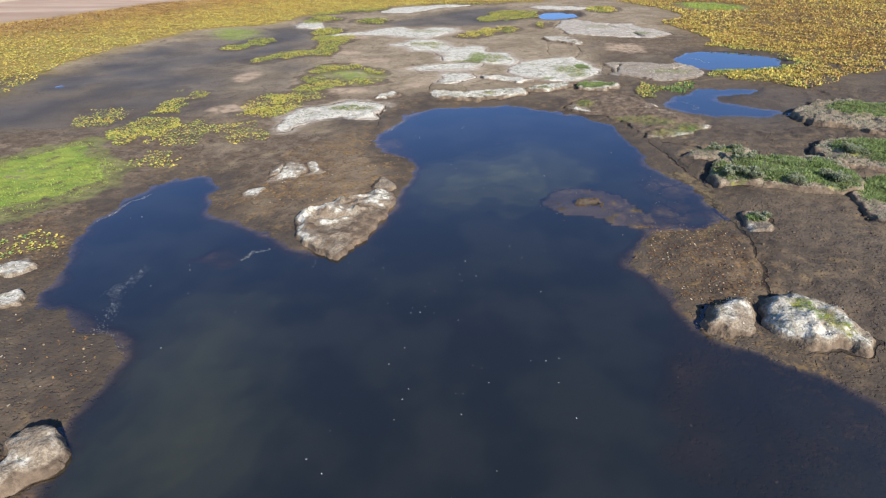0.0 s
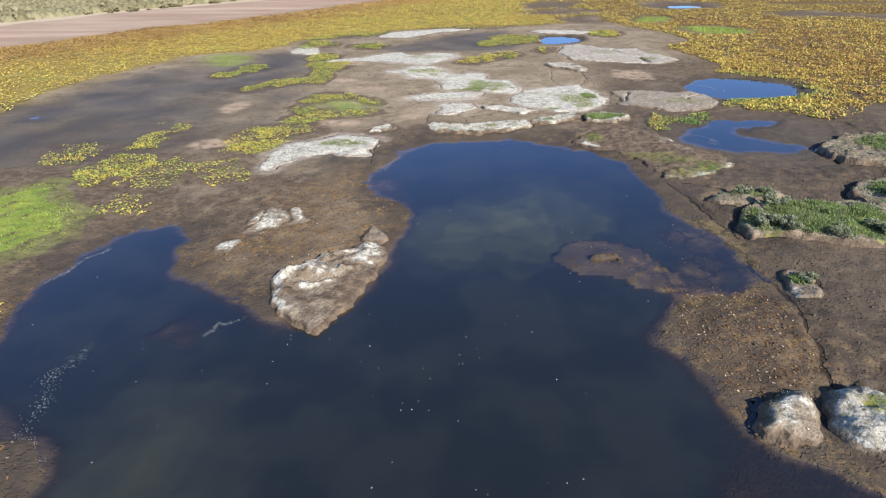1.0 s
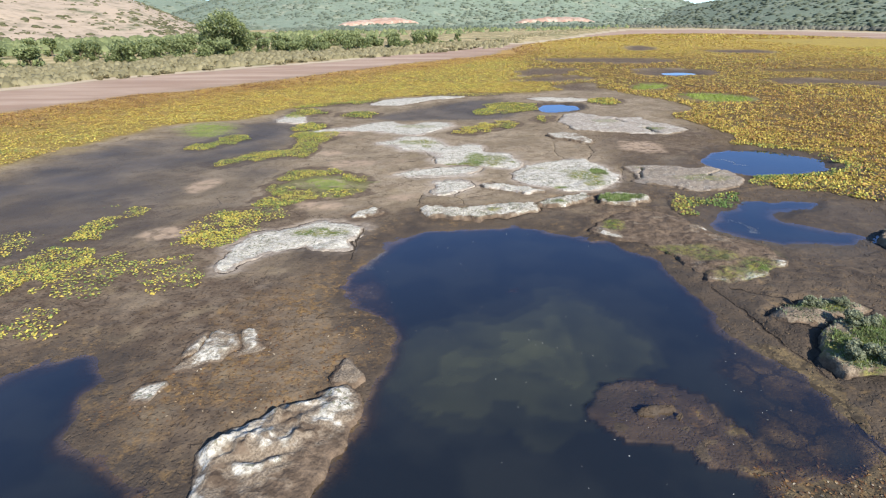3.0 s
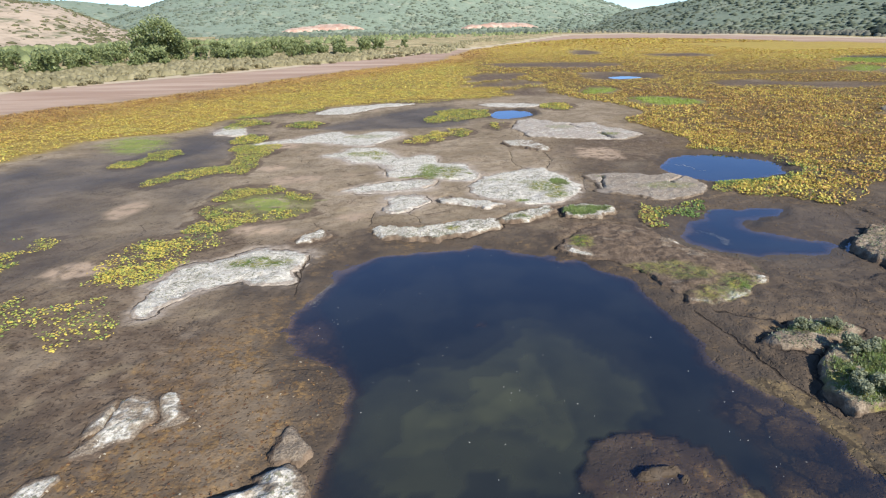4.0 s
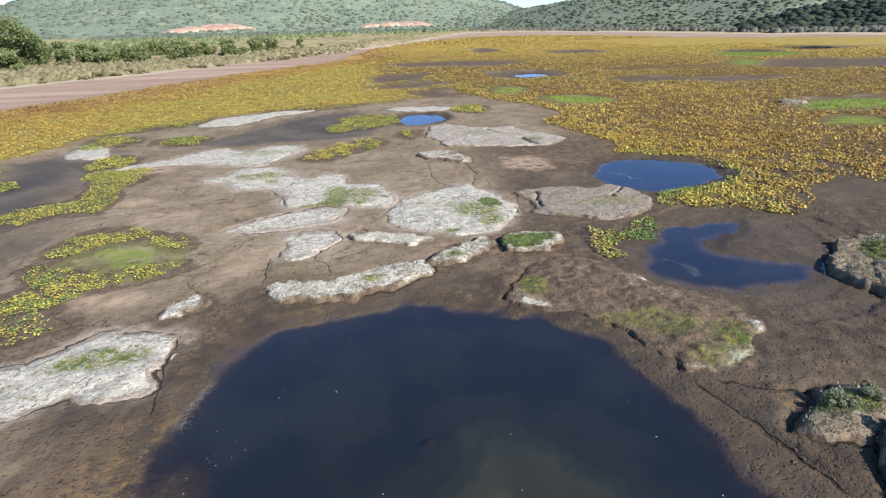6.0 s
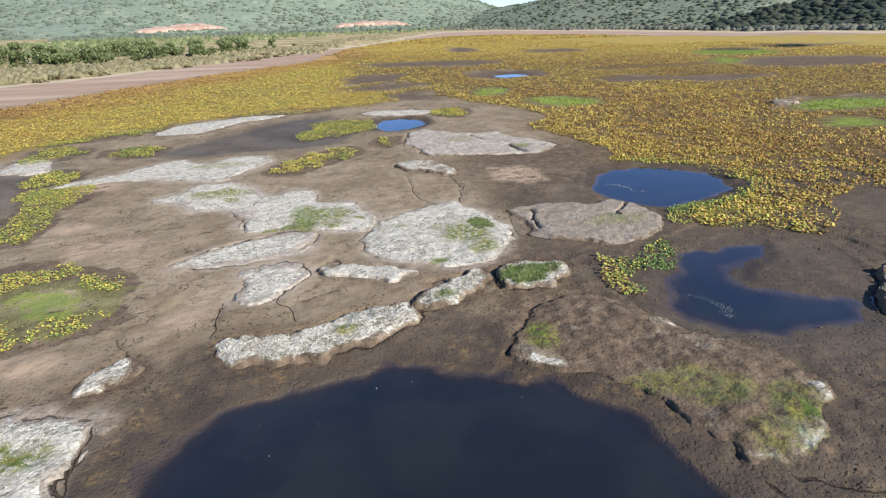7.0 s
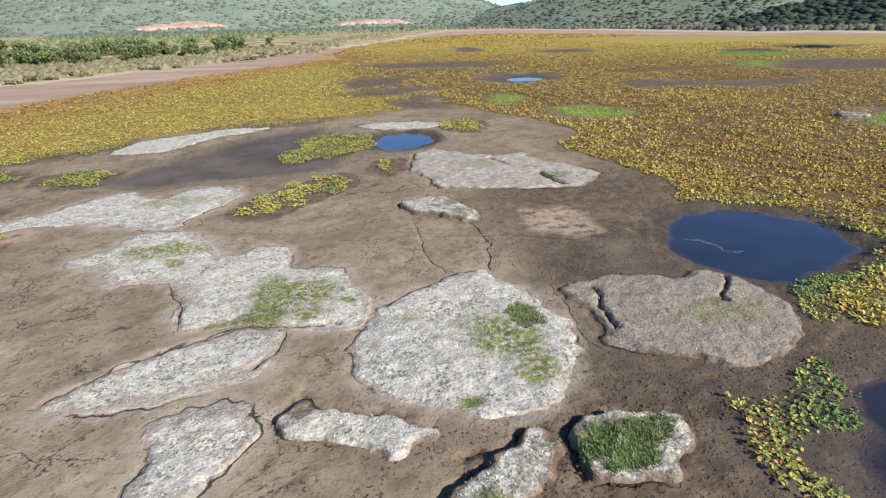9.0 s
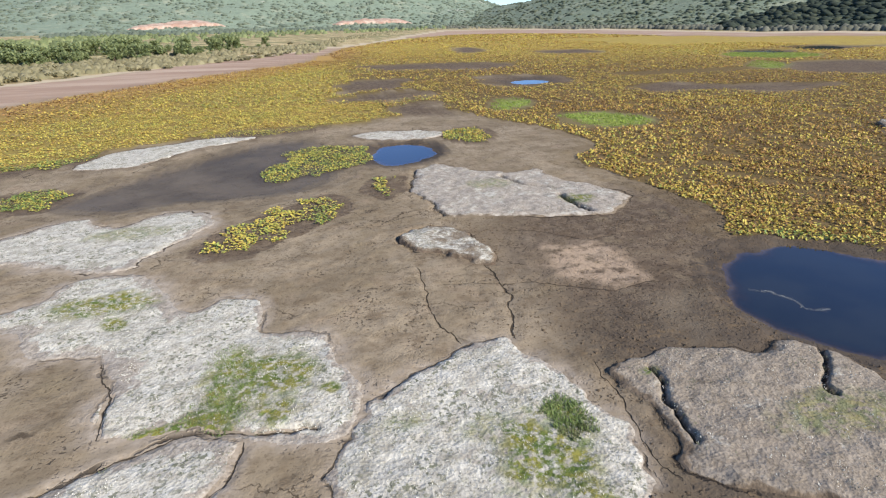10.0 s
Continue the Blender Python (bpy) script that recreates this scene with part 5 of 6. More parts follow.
def lily_leaves(name, x, y, rng, size, shift=0.0):
    """Leaves on short stalks; yellow, greener by the water, browner in streaks."""
    cnt = len(x)
    z = np.maximum(land(x, y)[0], WATER) + rng.uniform(0.03, 0.26, cnt) * np.clip(size / 0.13, 0.5, 1.6)
    calm = step(25, 5, x)
    tone = 0.44 + 0.14 * calm + 0.08 * step(140, 260, y) + shift + 0.11 * fbm(x, y, 11, 81) + 0.15 * fbm(x, y, 2.0, 82) + rng.normal(0, 0.19 - 0.05 * calm, cnt)
    tone = tone - 0.12 * step(-6, 3, fbm(x, y, 45, 83) * 10 - 1) * step(20, 60, x) - 0.34 * step(38, 8, reach(LILY, x, y, 50, 4.0, 20)) * step(60, 20, x)
    edge = -reach(BARE, x, y, 26, 0.9, 3.5, 61)
    wetside = step(3.0, 0.2, np.minimum(np.abs(reach(POND_RIGHT, x, y, 8, 0.4)), np.abs(reach(POND_MUD, x, y, 8, 0.4))))
    tone = np.clip(tone + 0.35 * wetside + 0.09 * step(20, 1, edge) * step(0, 20, x), 0.0, 1.0)
    s = size * rng.uniform(0.6, 1.4, cnt)
    return scatter(name, *(LEAF if size < 0.125 else PAD), np.stack([x, y, z], -1), rng.uniform(0, 6.28, cnt), rng.normal(0, 0.62 if size < 0.16 and x.mean() > 20 else 0.3, cnt), s, tone, LILY_LEAF)


def build_carpet():
    rng = np.random.default_rng(11)
    zones = ((20, 62, 56, 106, 38.0, 0.112), (62, 90, 25, 106, 14.0, 0.14), (20, 90, 106, 150, 17.0, 0.142), (-90, 20, 100, 165, 22.0, 0.13), (90, 150, 60, 190, 8.0, 0.18), (20, 90, 150, 200, 9.0, 0.18), (-90, -40, 50, 100, 15.0, 0.13),
             (-70, 20, 165, 300, 6.0, 0.21), (20, 150, 200, 340, 3.4, 0.26), (150, 260, 60, 340, 2.0, 0.34), (0, 200, 340, 480, 1.0, 0.40), (20, 330, 480, 720, 0.35, 0.75))
    for x0, x1, y0, y1, per_metre, size in zones:
        cnt = int((x1 - x0) * (y1 - y0) * per_metre)
        x, y = rng.uniform(x0, x1, cnt), rng.uniform(y0, y1, cnt)
        keep = lily_cover(x, y)
        x, y = x[keep], y[keep]
        keep = fbm(x, y, 1.5, 84, 3) * 1.3 + rng.uniform(-0.4, 0.5, len(x)) > np.where(x > 20, -0.16, -0.25)
        tagged(new("lily_carpet", lily_leaves("lily_carpet", x[keep], y[keep], rng, size)), "dense carpet of yellow and rusty water lily leaves", "lily carpet", "lily carpet", "stuff")


build_carpet()


def build_lily_patch(outline, per_metre, size, label, seed, group):
    rng = np.random.default_rng(seed)
    x, y = random_points(outline, per_metre, rng, 0.0, 1.3, 2.2, 85)
    keep = fbm(x, y, 1.3, 86, 3) + rng.uniform(-0.5, 0.7, len(x)) > -0.16
    ob = new("lily_patch", lily_leaves("lily_patch", x[keep], y[keep], rng, size, 0.17))
    return tagged(ob, label, "lily patch", group, "stuff")


def build_leafy_patch(outline, label, seed):
    """The patch that the camera passes nearest: its leaves stand one by one, the rest joined."""
    rng = np.random.default_rng(seed)
    x, y = random_points(outline, 66, rng, 0.0, 0.9, 1.8, 85)
    keep = fbm(x, y, 1.3, 86, 3) + rng.uniform(-0.5, 0.7, len(x)) > -0.16
    x, y = x[keep], y[keep]
    thing = tagged(new("lily_patch"), label, "lily patch", "lily patches")
    shape, faces = np.array(LEAF[0], float), np.array(LEAF[1])
    kinds = [sheet("leaf", shape * (1, 1 + 0.08 * (k % 3), 1 + 0.5 * (k % 2)), faces, LILY_LEAF, {"tone": np.full(len(shape), t)}, False) for k, t in enumerate((0.1, 0.3, 0.70, 0.74, 0.78, 0.82, 0.88))]
    order = np.argsort(x)
    first, rest = order[:300], order[300:]
    z = np.maximum(land(x[first], y[first])[0], WATER) + rng.uniform(0.03, 0.26, len(first))
    for px, py, pz in zip(x[first], y[first], z):
        leaf = part("leaf", kinds[rng.integers(len(kinds))], thing)
        size = 0.088 * rng.uniform(0.6, 1.4)
        leaf.matrix_basis = pose(px, py, pz, 0, rng.normal(0, 25), rng.uniform(0, 360)) @ Matrix.Diagonal((size, size, size, 1))
    part("leaf_mass", lily_leaves("leaf_mass", x[rest], y[rest], rng, 0.088, 0.2), thing, "", "stuff")


build_leafy_patch(LILY_CLUMP, "thick clump of yellow-green lilies beside a pool", 212)
for k, o in enumerate(LILY_PATCHES):
    near = o[:, 1].mean() < 90
    build_lily_patch(o, 105 if near else 50, 0.072 if near else 0.105, "patch of yellow-green water lilies on wet mud", 200 + k, "lily patches")
for k, o in enumerate(LILY_THIN):
    build_lily_patch(o, 36, 0.08, "thin scatter of yellow lily leaves on brown mud", 230 + k, "thin lily patches")


def build_algae():
    for k, o in enumerate(MOSS[:9]):
        rng = np.random.default_rng(300 + k)
        far = o[:, 1].mean() > 100
        x, y = random_points(o, 3.0 if far else 5.0 if k in (1, 2) else 22.0, rng, 0.0, 0.6, 2.5, 63)
        keep = fbm(x, y, 1.8, 87, 3) + rng.uniform(-0.3, 0.7, len(x)) > -0.1
        x, y = x[keep], y[keep]
        z = np.maximum(land(x, y)[0], WATER) - 0.01
        tone = np.clip(0.6 + 0.6 * fbm(x, y, 2.5, 88), 0, 1)
        ob = new("algae_mat", tufts("algae_mat", x, y, z, rng, 0.28 if far else 0.09, ALGAE_LEAF, 5, 0.2 if far else 0.1, tone, 2.2))
        tagged(ob, "bright green mat of low water plants on mud", "algae mat", "green mats", "stuff")


build_algae()


# ---------------------------------------------------------------- fallen leaves and flecks
def build_litter():
    rng = np.random.default_rng(41)
    spots = ((rounded([(11.4, 25), (12, 29.8), (14.5, 31), (17, 29), (16.5, 24), (13.6, 22.2)]), 30, "rusty fallen leaves on wet brown mud"),
             (rounded([(-14, 31), (-12, 36), (-7, 38.6), (-3.2, 41.5), (-3, 36), (-7, 32)]), 7, "brown and yellow leaf litter on the muddy spit"),
             (rounded([(-24.4, 23), (-24.6, 28), (-19.4, 27), (-19.2, 24)]), 12, "rusty fallen leaves on the shore"),
             (rounded([(3.4, 13), (4, 21), (13, 21), (17, 13), (12, 8)]), 2.2, "sunken leaves on the shallow pond bed"),
             (rounded([(-19, 15), (-19.6, 20), (-13, 18), (-11.6, 12), (-14, 10)]), 5, "pale leaf litter on the muddy shore"))
    for o, per_metre, label in spots:
        x, y = random_points(o, per_metre, rng, 0, 0.8, 2)
        z = land(x, y)[0] + 0.015
        ob = new("leaf_litter", scatter("leaf_litter", *FLECK, np.stack([x, y, z], -1), rng.uniform(0, 6.28, len(x)), rng.normal(0, 0.3, len(x)), rng.uniform(0.025, 0.07, len(x)), rng.beta(0.8, 1.0, len(x)), LITTER_LEAF))
        tagged(ob, label, "leaf litter", "leaf litter", "stuff")
    x, y = rng.uniform(-20, 20, 1300), rng.uniform(4, 54, 1300)
    d = reach(BIG_POND, x, y, 3, 0.55, 2.6, 8)
    keep = (d > 0.1) & (fbm(x, y, 5, 95, 3) + rng.uniform(-0.35, 0.25, len(x)) > 0.15)
    x, y = x[keep], y[keep]
    ob = new("floating_flecks", scatter("floating_flecks", *FLECK, np.stack([x, y, np.full(x.shape, WATER + 0.012)], -1), rng.uniform(0, 6.28, len(x)), rng.normal(0, 0.1, len(x)), rng.uniform(0.012, 0.03, len(x)), rng.uniform(0.1, 1, len(x)), FLOAT_LEAF))
    tagged(ob, "small white flecks floating on the pond", "floating flecks", "", "stuff")


build_litter()


def build_scum():
    """Wavering lines of pale scum on the water."""
    rng = np.random.default_rng(43)
    lines = (([(29.8, 78.9), (30.6, 78.4), (30.8, 77.4), (31, 76.5), (32, 75.9)], 420, 0.06), ([(-12.4, 17.4), (-13.8, 19), (-15, 21.6), (-14.6, 24)], 420, 0.2), ([(-20.4, 29), (-20.2, 31), (-19.4, 33)], 300, 0.06),
             ([(-8.6, 26.6), (-9.6, 25.8), (-9.8, 25)], 150, 0.06), ([(-4.6, 50), (-5.2, 48.4), (-5.3, 46.6)], 260, 0.16), ([(22.4, 57.6), (23.4, 55.8), (23.2, 54.4)], 250, 0.16))
    for line, cnt, spread in lines:
        p = np.array(line, float)
        cnt = int(cnt * 1.3)
        u = rng.uniform(0, len(p) - 1.001, cnt)
        k = u.astype(int)
        q = p[k] + (p[k + 1] - p[k]) * (u - k)[:, None]
        x = q[:, 0] + 0.5 * fbm(q[:, 0], q[:, 1], 0.9, 46) + rng.normal(0, spread, cnt)
        y = q[:, 1] + 0.5 * fbm(q[:, 0], q[:, 1], 0.9, 47) + rng.normal(0, spread, cnt)
        me = scatter("scum_streak", *FLECK, np.stack([x, y, np.full(cnt, WATER + 0.012)], -1), rng.uniform(0, 6.28, cnt), rng.normal(0, 0.04, cnt), rng.uniform(0.008, 0.017, cnt), rng.uniform(0, 0.35, cnt), FLOAT_LEAF)
        tagged(new("scum_streak", me), "thin pale streak of scum on the water", "scum streak", "scum streaks", "stuff")


build_scum()


# ---------------------------------------------------------------- clods on the rough mud
def build_clods():
    rng = np.random.default_rng(51)
    cube = [(-1, -0.8, -0.3), (0.9, -1, -0.3), (1, 0.8, -0.3), (-0.8, 1, -0.3), (-0.6, -0.5, 0.5), (0.5, -0.6, 0.6), (0.6, 0.5, 0.45), (-0.5, 0.6, 0.55)]
    faces = [(4, 5, 6, 7), (0, 1, 5, 4), (1, 2, 6, 5), (2, 3, 7, 6), (3, 0, 4, 7)]
    n = Nodes("clod_mud")
    mat = n.finish(n.mix(n.noise(0.3, 4), (0.07, 0.05, 0.034), (0.16, 0.118, 0.08)), 0.95, n.noise(0.05), 0.02, 0.1)
    for x0, x1, y0, y1, cnt, label in ((11, 38, 18, 64, 26000, "small crumbled clods on the brown bank"), (14, 40, 60, 98, 32000, "small crumbled clods on the tan mud"),
                                       (-20, 8, 30, 66, 5500, "small crumbled clods on the muddy spit"), (7, 13, 30, 35, 500, "small crumbled clods on the mud bar")):
        x, y = rng.uniform(x0, x1, cnt), rng.uniform(y0, y1, cnt)
        free = np.ones(cnt, bool)
        for key in HUMMOCKS:
            free &= hummock_reach(key, x, y) < 0
        z = land(x, y)[0]
        keep = free & (z > WATER + 0.03) & (fbm(x, y, 4.0, 97, 4) + rng.uniform(-0.3, 0.3, cnt) > 0.05) & ~lily_cover(x, y)
        x, y, z = x[keep], y[keep], z[keep]
        s = rng.gamma(1.6, 0.014, len(x)).clip(0.01, 0.10) * (0.6 if x1 < 14 else 0.85)
        ob = new("mud_clods", scatter("mud_clods", cube, faces, np.stack([x, y, z + s * 0.15], -1), rng.uniform(0, 6.28, len(x)), rng.normal(0, 0.3, len(x)), s, rng.uniform(0, 1, len(x)), mat))
        tagged(ob, label, "mud clods", "mud clods", "stuff")


build_clods()


# ---------------------------------------------------------------- the shore: trees, shrubs, pole
def tube(points, radii, sides=7):
    """A tapering stem through a few places: verts and quads."""
    verts, quads = [], []
    for k, (p, r) in enumerate(zip(points, radii)):
        for s in range(sides):
            a = 2 * math.pi * s / sides
            verts.append((p[0] + r * math.cos(a), p[1] + r * math.sin(a), p[2]))
        if k:
            for s in range(sides):
                b, c = (k - 1) * sides, k * sides
                quads.append((b + s, b + (s + 1) % sides, c + (s + 1) % sides, c + s))
    return verts, quads


def stems(name, lines, material, sides=5):
    verts, quads = [], []
    for points, radii in lines:
        v, q = tube(points, radii, sides)
        quads += [tuple(i + len(verts) for i in f) for f in q]
        verts += v
    return sheet(name, np.array(verts), np.array(quads), material)


def crown_leaves(name, seed, lobes, count, leaf, material):
    """A crown of many small leaf sprays round uneven lobes (x, y, z, radius)."""
    rng = np.random.default_rng(seed)
    places, toplit_tones = [], []
    for lx, ly, lz, r in lobes:
        cnt = max(20, int(count * r * r))
        v = rng.normal(0, 1, (cnt, 3))
        v /= np.linalg.norm(v, axis=1)[:, None]
        rad = r * rng.uniform(0.45, 1.12, cnt) ** 0.6
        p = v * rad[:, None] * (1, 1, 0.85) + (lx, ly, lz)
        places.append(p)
        # tone rises towards each lobe's top: light from above put into the leaf colour
        toplit_tones.append(np.clip(0.45 + 0.35 * v[:, 2] + rng.normal(0, 0.18, cnt), 0, 1))
    p, tone = np.concatenate(places), np.concatenate(toplit_tones)
    keep = p[:, 2] > 0.1
    p, tone = p[keep], tone[keep]
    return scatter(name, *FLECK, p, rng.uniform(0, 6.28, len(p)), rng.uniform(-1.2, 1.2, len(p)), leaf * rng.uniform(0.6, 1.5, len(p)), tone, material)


def build_tree(seed, high, wide, label, group="shore trees"):
    rng = np.random.default_rng(seed)
    thing = base("tree", 0, 0, 0, label, "tree", group)
    lines = [([(0, 0, -0.5), (0.1, 0, high * 0.2), (0.2, 0.1, high * 0.45), (0, 0.2, high * 0.8)], [high * 0.03, high * 0.024, high * 0.017, high * 0.004])]
    lobes = [(0, 0, high * 0.72, wide * 0.34)]
    for k in range(12):
        a, h = k * 2.4 + rng.uniform(-0.4, 0.4), rng.uniform(0.14, 0.76)
        r = wide * rng.uniform(0.22, 0.36) * (1.15 - 0.5 * abs(h - 0.45))
        end = (math.cos(a) * r, math.sin(a) * r, high * h)
        lines.append(([(0.1, 0, high * h * 0.55), (end[0] * 0.5, end[1] * 0.5, high * h * 0.8), end], [high * 0.013, high * 0.008, high * 0.003]))
        lobes.append((*end, wide * rng.uniform(0.15, 0.25)))
    part("trunk", stems("trunk", lines, BARK), thing, "grey-brown forked trunk")
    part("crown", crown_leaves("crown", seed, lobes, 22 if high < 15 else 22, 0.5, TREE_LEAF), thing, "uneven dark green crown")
    return thing


def build_shrub(seed, high, wide, leaf_mat, label, group, count=56, leaf=0.34):
    rng = np.random.default_rng(seed)
    thing = base("shrub", 0, 0, 0, label, "shrub", group)
    lines, lobes = [], []
    for _ in range(11):
        a, r = rng.uniform(0, 6.28), wide * rng.uniform(0.08, 0.46)
        end = (math.cos(a) * r, math.sin(a) * r, high * rng.uniform(0.22, 0.62))
        lines.append(([(end[0] * 0.2, end[1] * 0.2, -0.2), (end[0] * 0.6, end[1] * 0.6, end[2] * 0.5), end], [0.07, 0.05, 0.02]))
        lobes.append((*end, high * rng.uniform(0.26, 0.40)))
    part("woody_base", stems("woody_base", lines, BARK, 3), thing, "thin woody stems")
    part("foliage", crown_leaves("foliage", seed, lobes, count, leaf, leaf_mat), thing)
    return thing


def shore_height(x, y):
    return float(shore_rise(np.array([float(x)]), np.array([float(y)]))[0]) - 0.12


def set_down(thing, x, y, turn, scale):
    thing.matrix_basis = pose(x, y, shore_height(x, y), 0, 0, turn) @ Matrix.Diagonal((scale, scale, scale, 1))


def copy_down(thing, x, y, turn, scale):
    thing.scale = (scale, scale, scale)
    return copy_thing(thing, pose(x, y, shore_height(x, y), 0, 0, turn))


def build_shore():
    rng = random.Random(8)
    trees = [build_tree(61, 9.0, 9.5, "broad dark green shore tree"), build_tree(62, 7.5, 9.0, "low spreading dark green shore tree"), build_tree(63, 10.5, 8.0, "tall leafy green shore tree")]
    big = build_tree(64, 19.0, 23.0, "large round dark green tree standing alone", "")
    set_down(big, -121, 288, 20, 1)
    shore = np.array([(-190, 60), (-150, 90), (-114, 151), (-99, 187), (-64, 246), (-33, 289), (13, 357), (34, 440), (70, 570)], float)

    def beside(s, off):
        """A place off metres outside the shoreline, at s along it."""
        k = min(int(s), len(shore) - 2)
        a, b = shore[k], shore[k + 1]
        p, e = a + (b - a) * (s - k), (b - a) / np.linalg.norm(b - a)
        return p[0] - e[1] * off, p[1] + e[0] * off

    placed = 0
    for k in range(170):
        x, y = beside(rng.uniform(1.2, 6.9), 46 + 110 * rng.random() ** 1.3)
        if math.hypot(x + 121, y - 288) < 16:
            continue
        t = trees[k % 3]
        s = rng.uniform(0.3, 0.95)
        if placed < 3:
            set_down(t, x, y, rng.uniform(0, 360), s)
            t.scale = (s, s, s)
        else:
            copy_down(t, x, y, rng.uniform(0, 360), s)
        placed += 1
    shrubs = [build_shrub(71, 2.2, 4.6, SHRUB_LEAF, "grey-green dry shrub on yellow grass", "shore shrubs"), build_shrub(72, 1.8, 5.2, SHRUB_LEAF, "low grey-green dry shrub on yellow grass", "shore shrubs"),
              build_shrub(73, 2.8, 4.2, TREE_LEAF, "dark green leafy shrub on yellow grass", "green shore shrubs")]
    first = [True, True, True]
    for k in range(290):
        off = rng.uniform(8, 40) if k < 210 else rng.uniform(40, 110)
        x, y = beside(rng.uniform(1.0, 7.4), off)
        j = 2 if off > 46 and rng.random() < 0.75 else k % 2
        s = rng.uniform(0.35, 0.95)
        if first[j]:
            set_down(shrubs[j], x, y, rng.uniform(0, 360), s)
            first[j] = False
        else:
            copy_down(shrubs[j], x, y, rng.uniform(0, 360), s)


build_shore()


def build_bank_bushes():
    """Low sage bushes that stand on the bank and cast long shadows."""
    thing = build_shrub(74, 2.2, 4.6, SAGE_LEAF, "low grey-green sage bush on the mud bank", "bank bushes", 320, 0.13)
    first = True
    for x, y, up, scale, turn in ((19.7, 37.0, 0.42, 0.36, 10), (20.7, 36.3, 0.42, 0.30, 80), (21.4, 39.4, 0.45, 0.34, 150), (23.4, 35.6, 0.4, 0.28, 220), (26, 36.2, 0.45, 0.36, 290),
                                  (19.2, 30.9, 0.12, 0.22, 40), (20.3, 41.7, 0.24, 0.24, 120), (22, 41.9, 0.24, 0.20, 200), (30, 41.4, 0.36, 0.34, 260), (33.6, 41, 0.36, 0.40, 330)):
        z = float(land(np.array([x]), np.array([y]))[0][0]) + up
        if first:
            thing.matrix_basis = pose(x, y, z, 0, 0, turn) @ Matrix.Diagonal((scale, scale, scale, 1))
            first = False
        else:
            thing.scale = (scale, scale, scale)
            copy_thing(thing, pose(x, y, z, 0, 0, turn))
    thing.scale = (0.36, 0.36, 0.36)


build_bank_bushes()


def build_pole():
    z = shore_height(-131, 287)
    thing = base("utility_pole", -131, 287, z, "pale weathered wooden pole on the shore", "pole")
    part("shaft", stems("shaft", [([(0, 0, -0.4), (0, 0, 4), (0, 0, 8)], [0.16, 0.14, 0.11])], POLE_WOOD), thing)
    part("crossarm", stems("crossarm", [([(-0.1, 0, 7.4), (0.0, 0, 7.45), (0.1, 0, 7.5)], [0.5, 0.55, 0.5])], POLE_WOOD), thing)


build_pole()


# ---------------------------------------------------------------- hills
def bearing(degrees, metres):
    a = np.radians(degrees)
    return 2.5 + metres * np.sin(a), 30 + metres * np.cos(a)


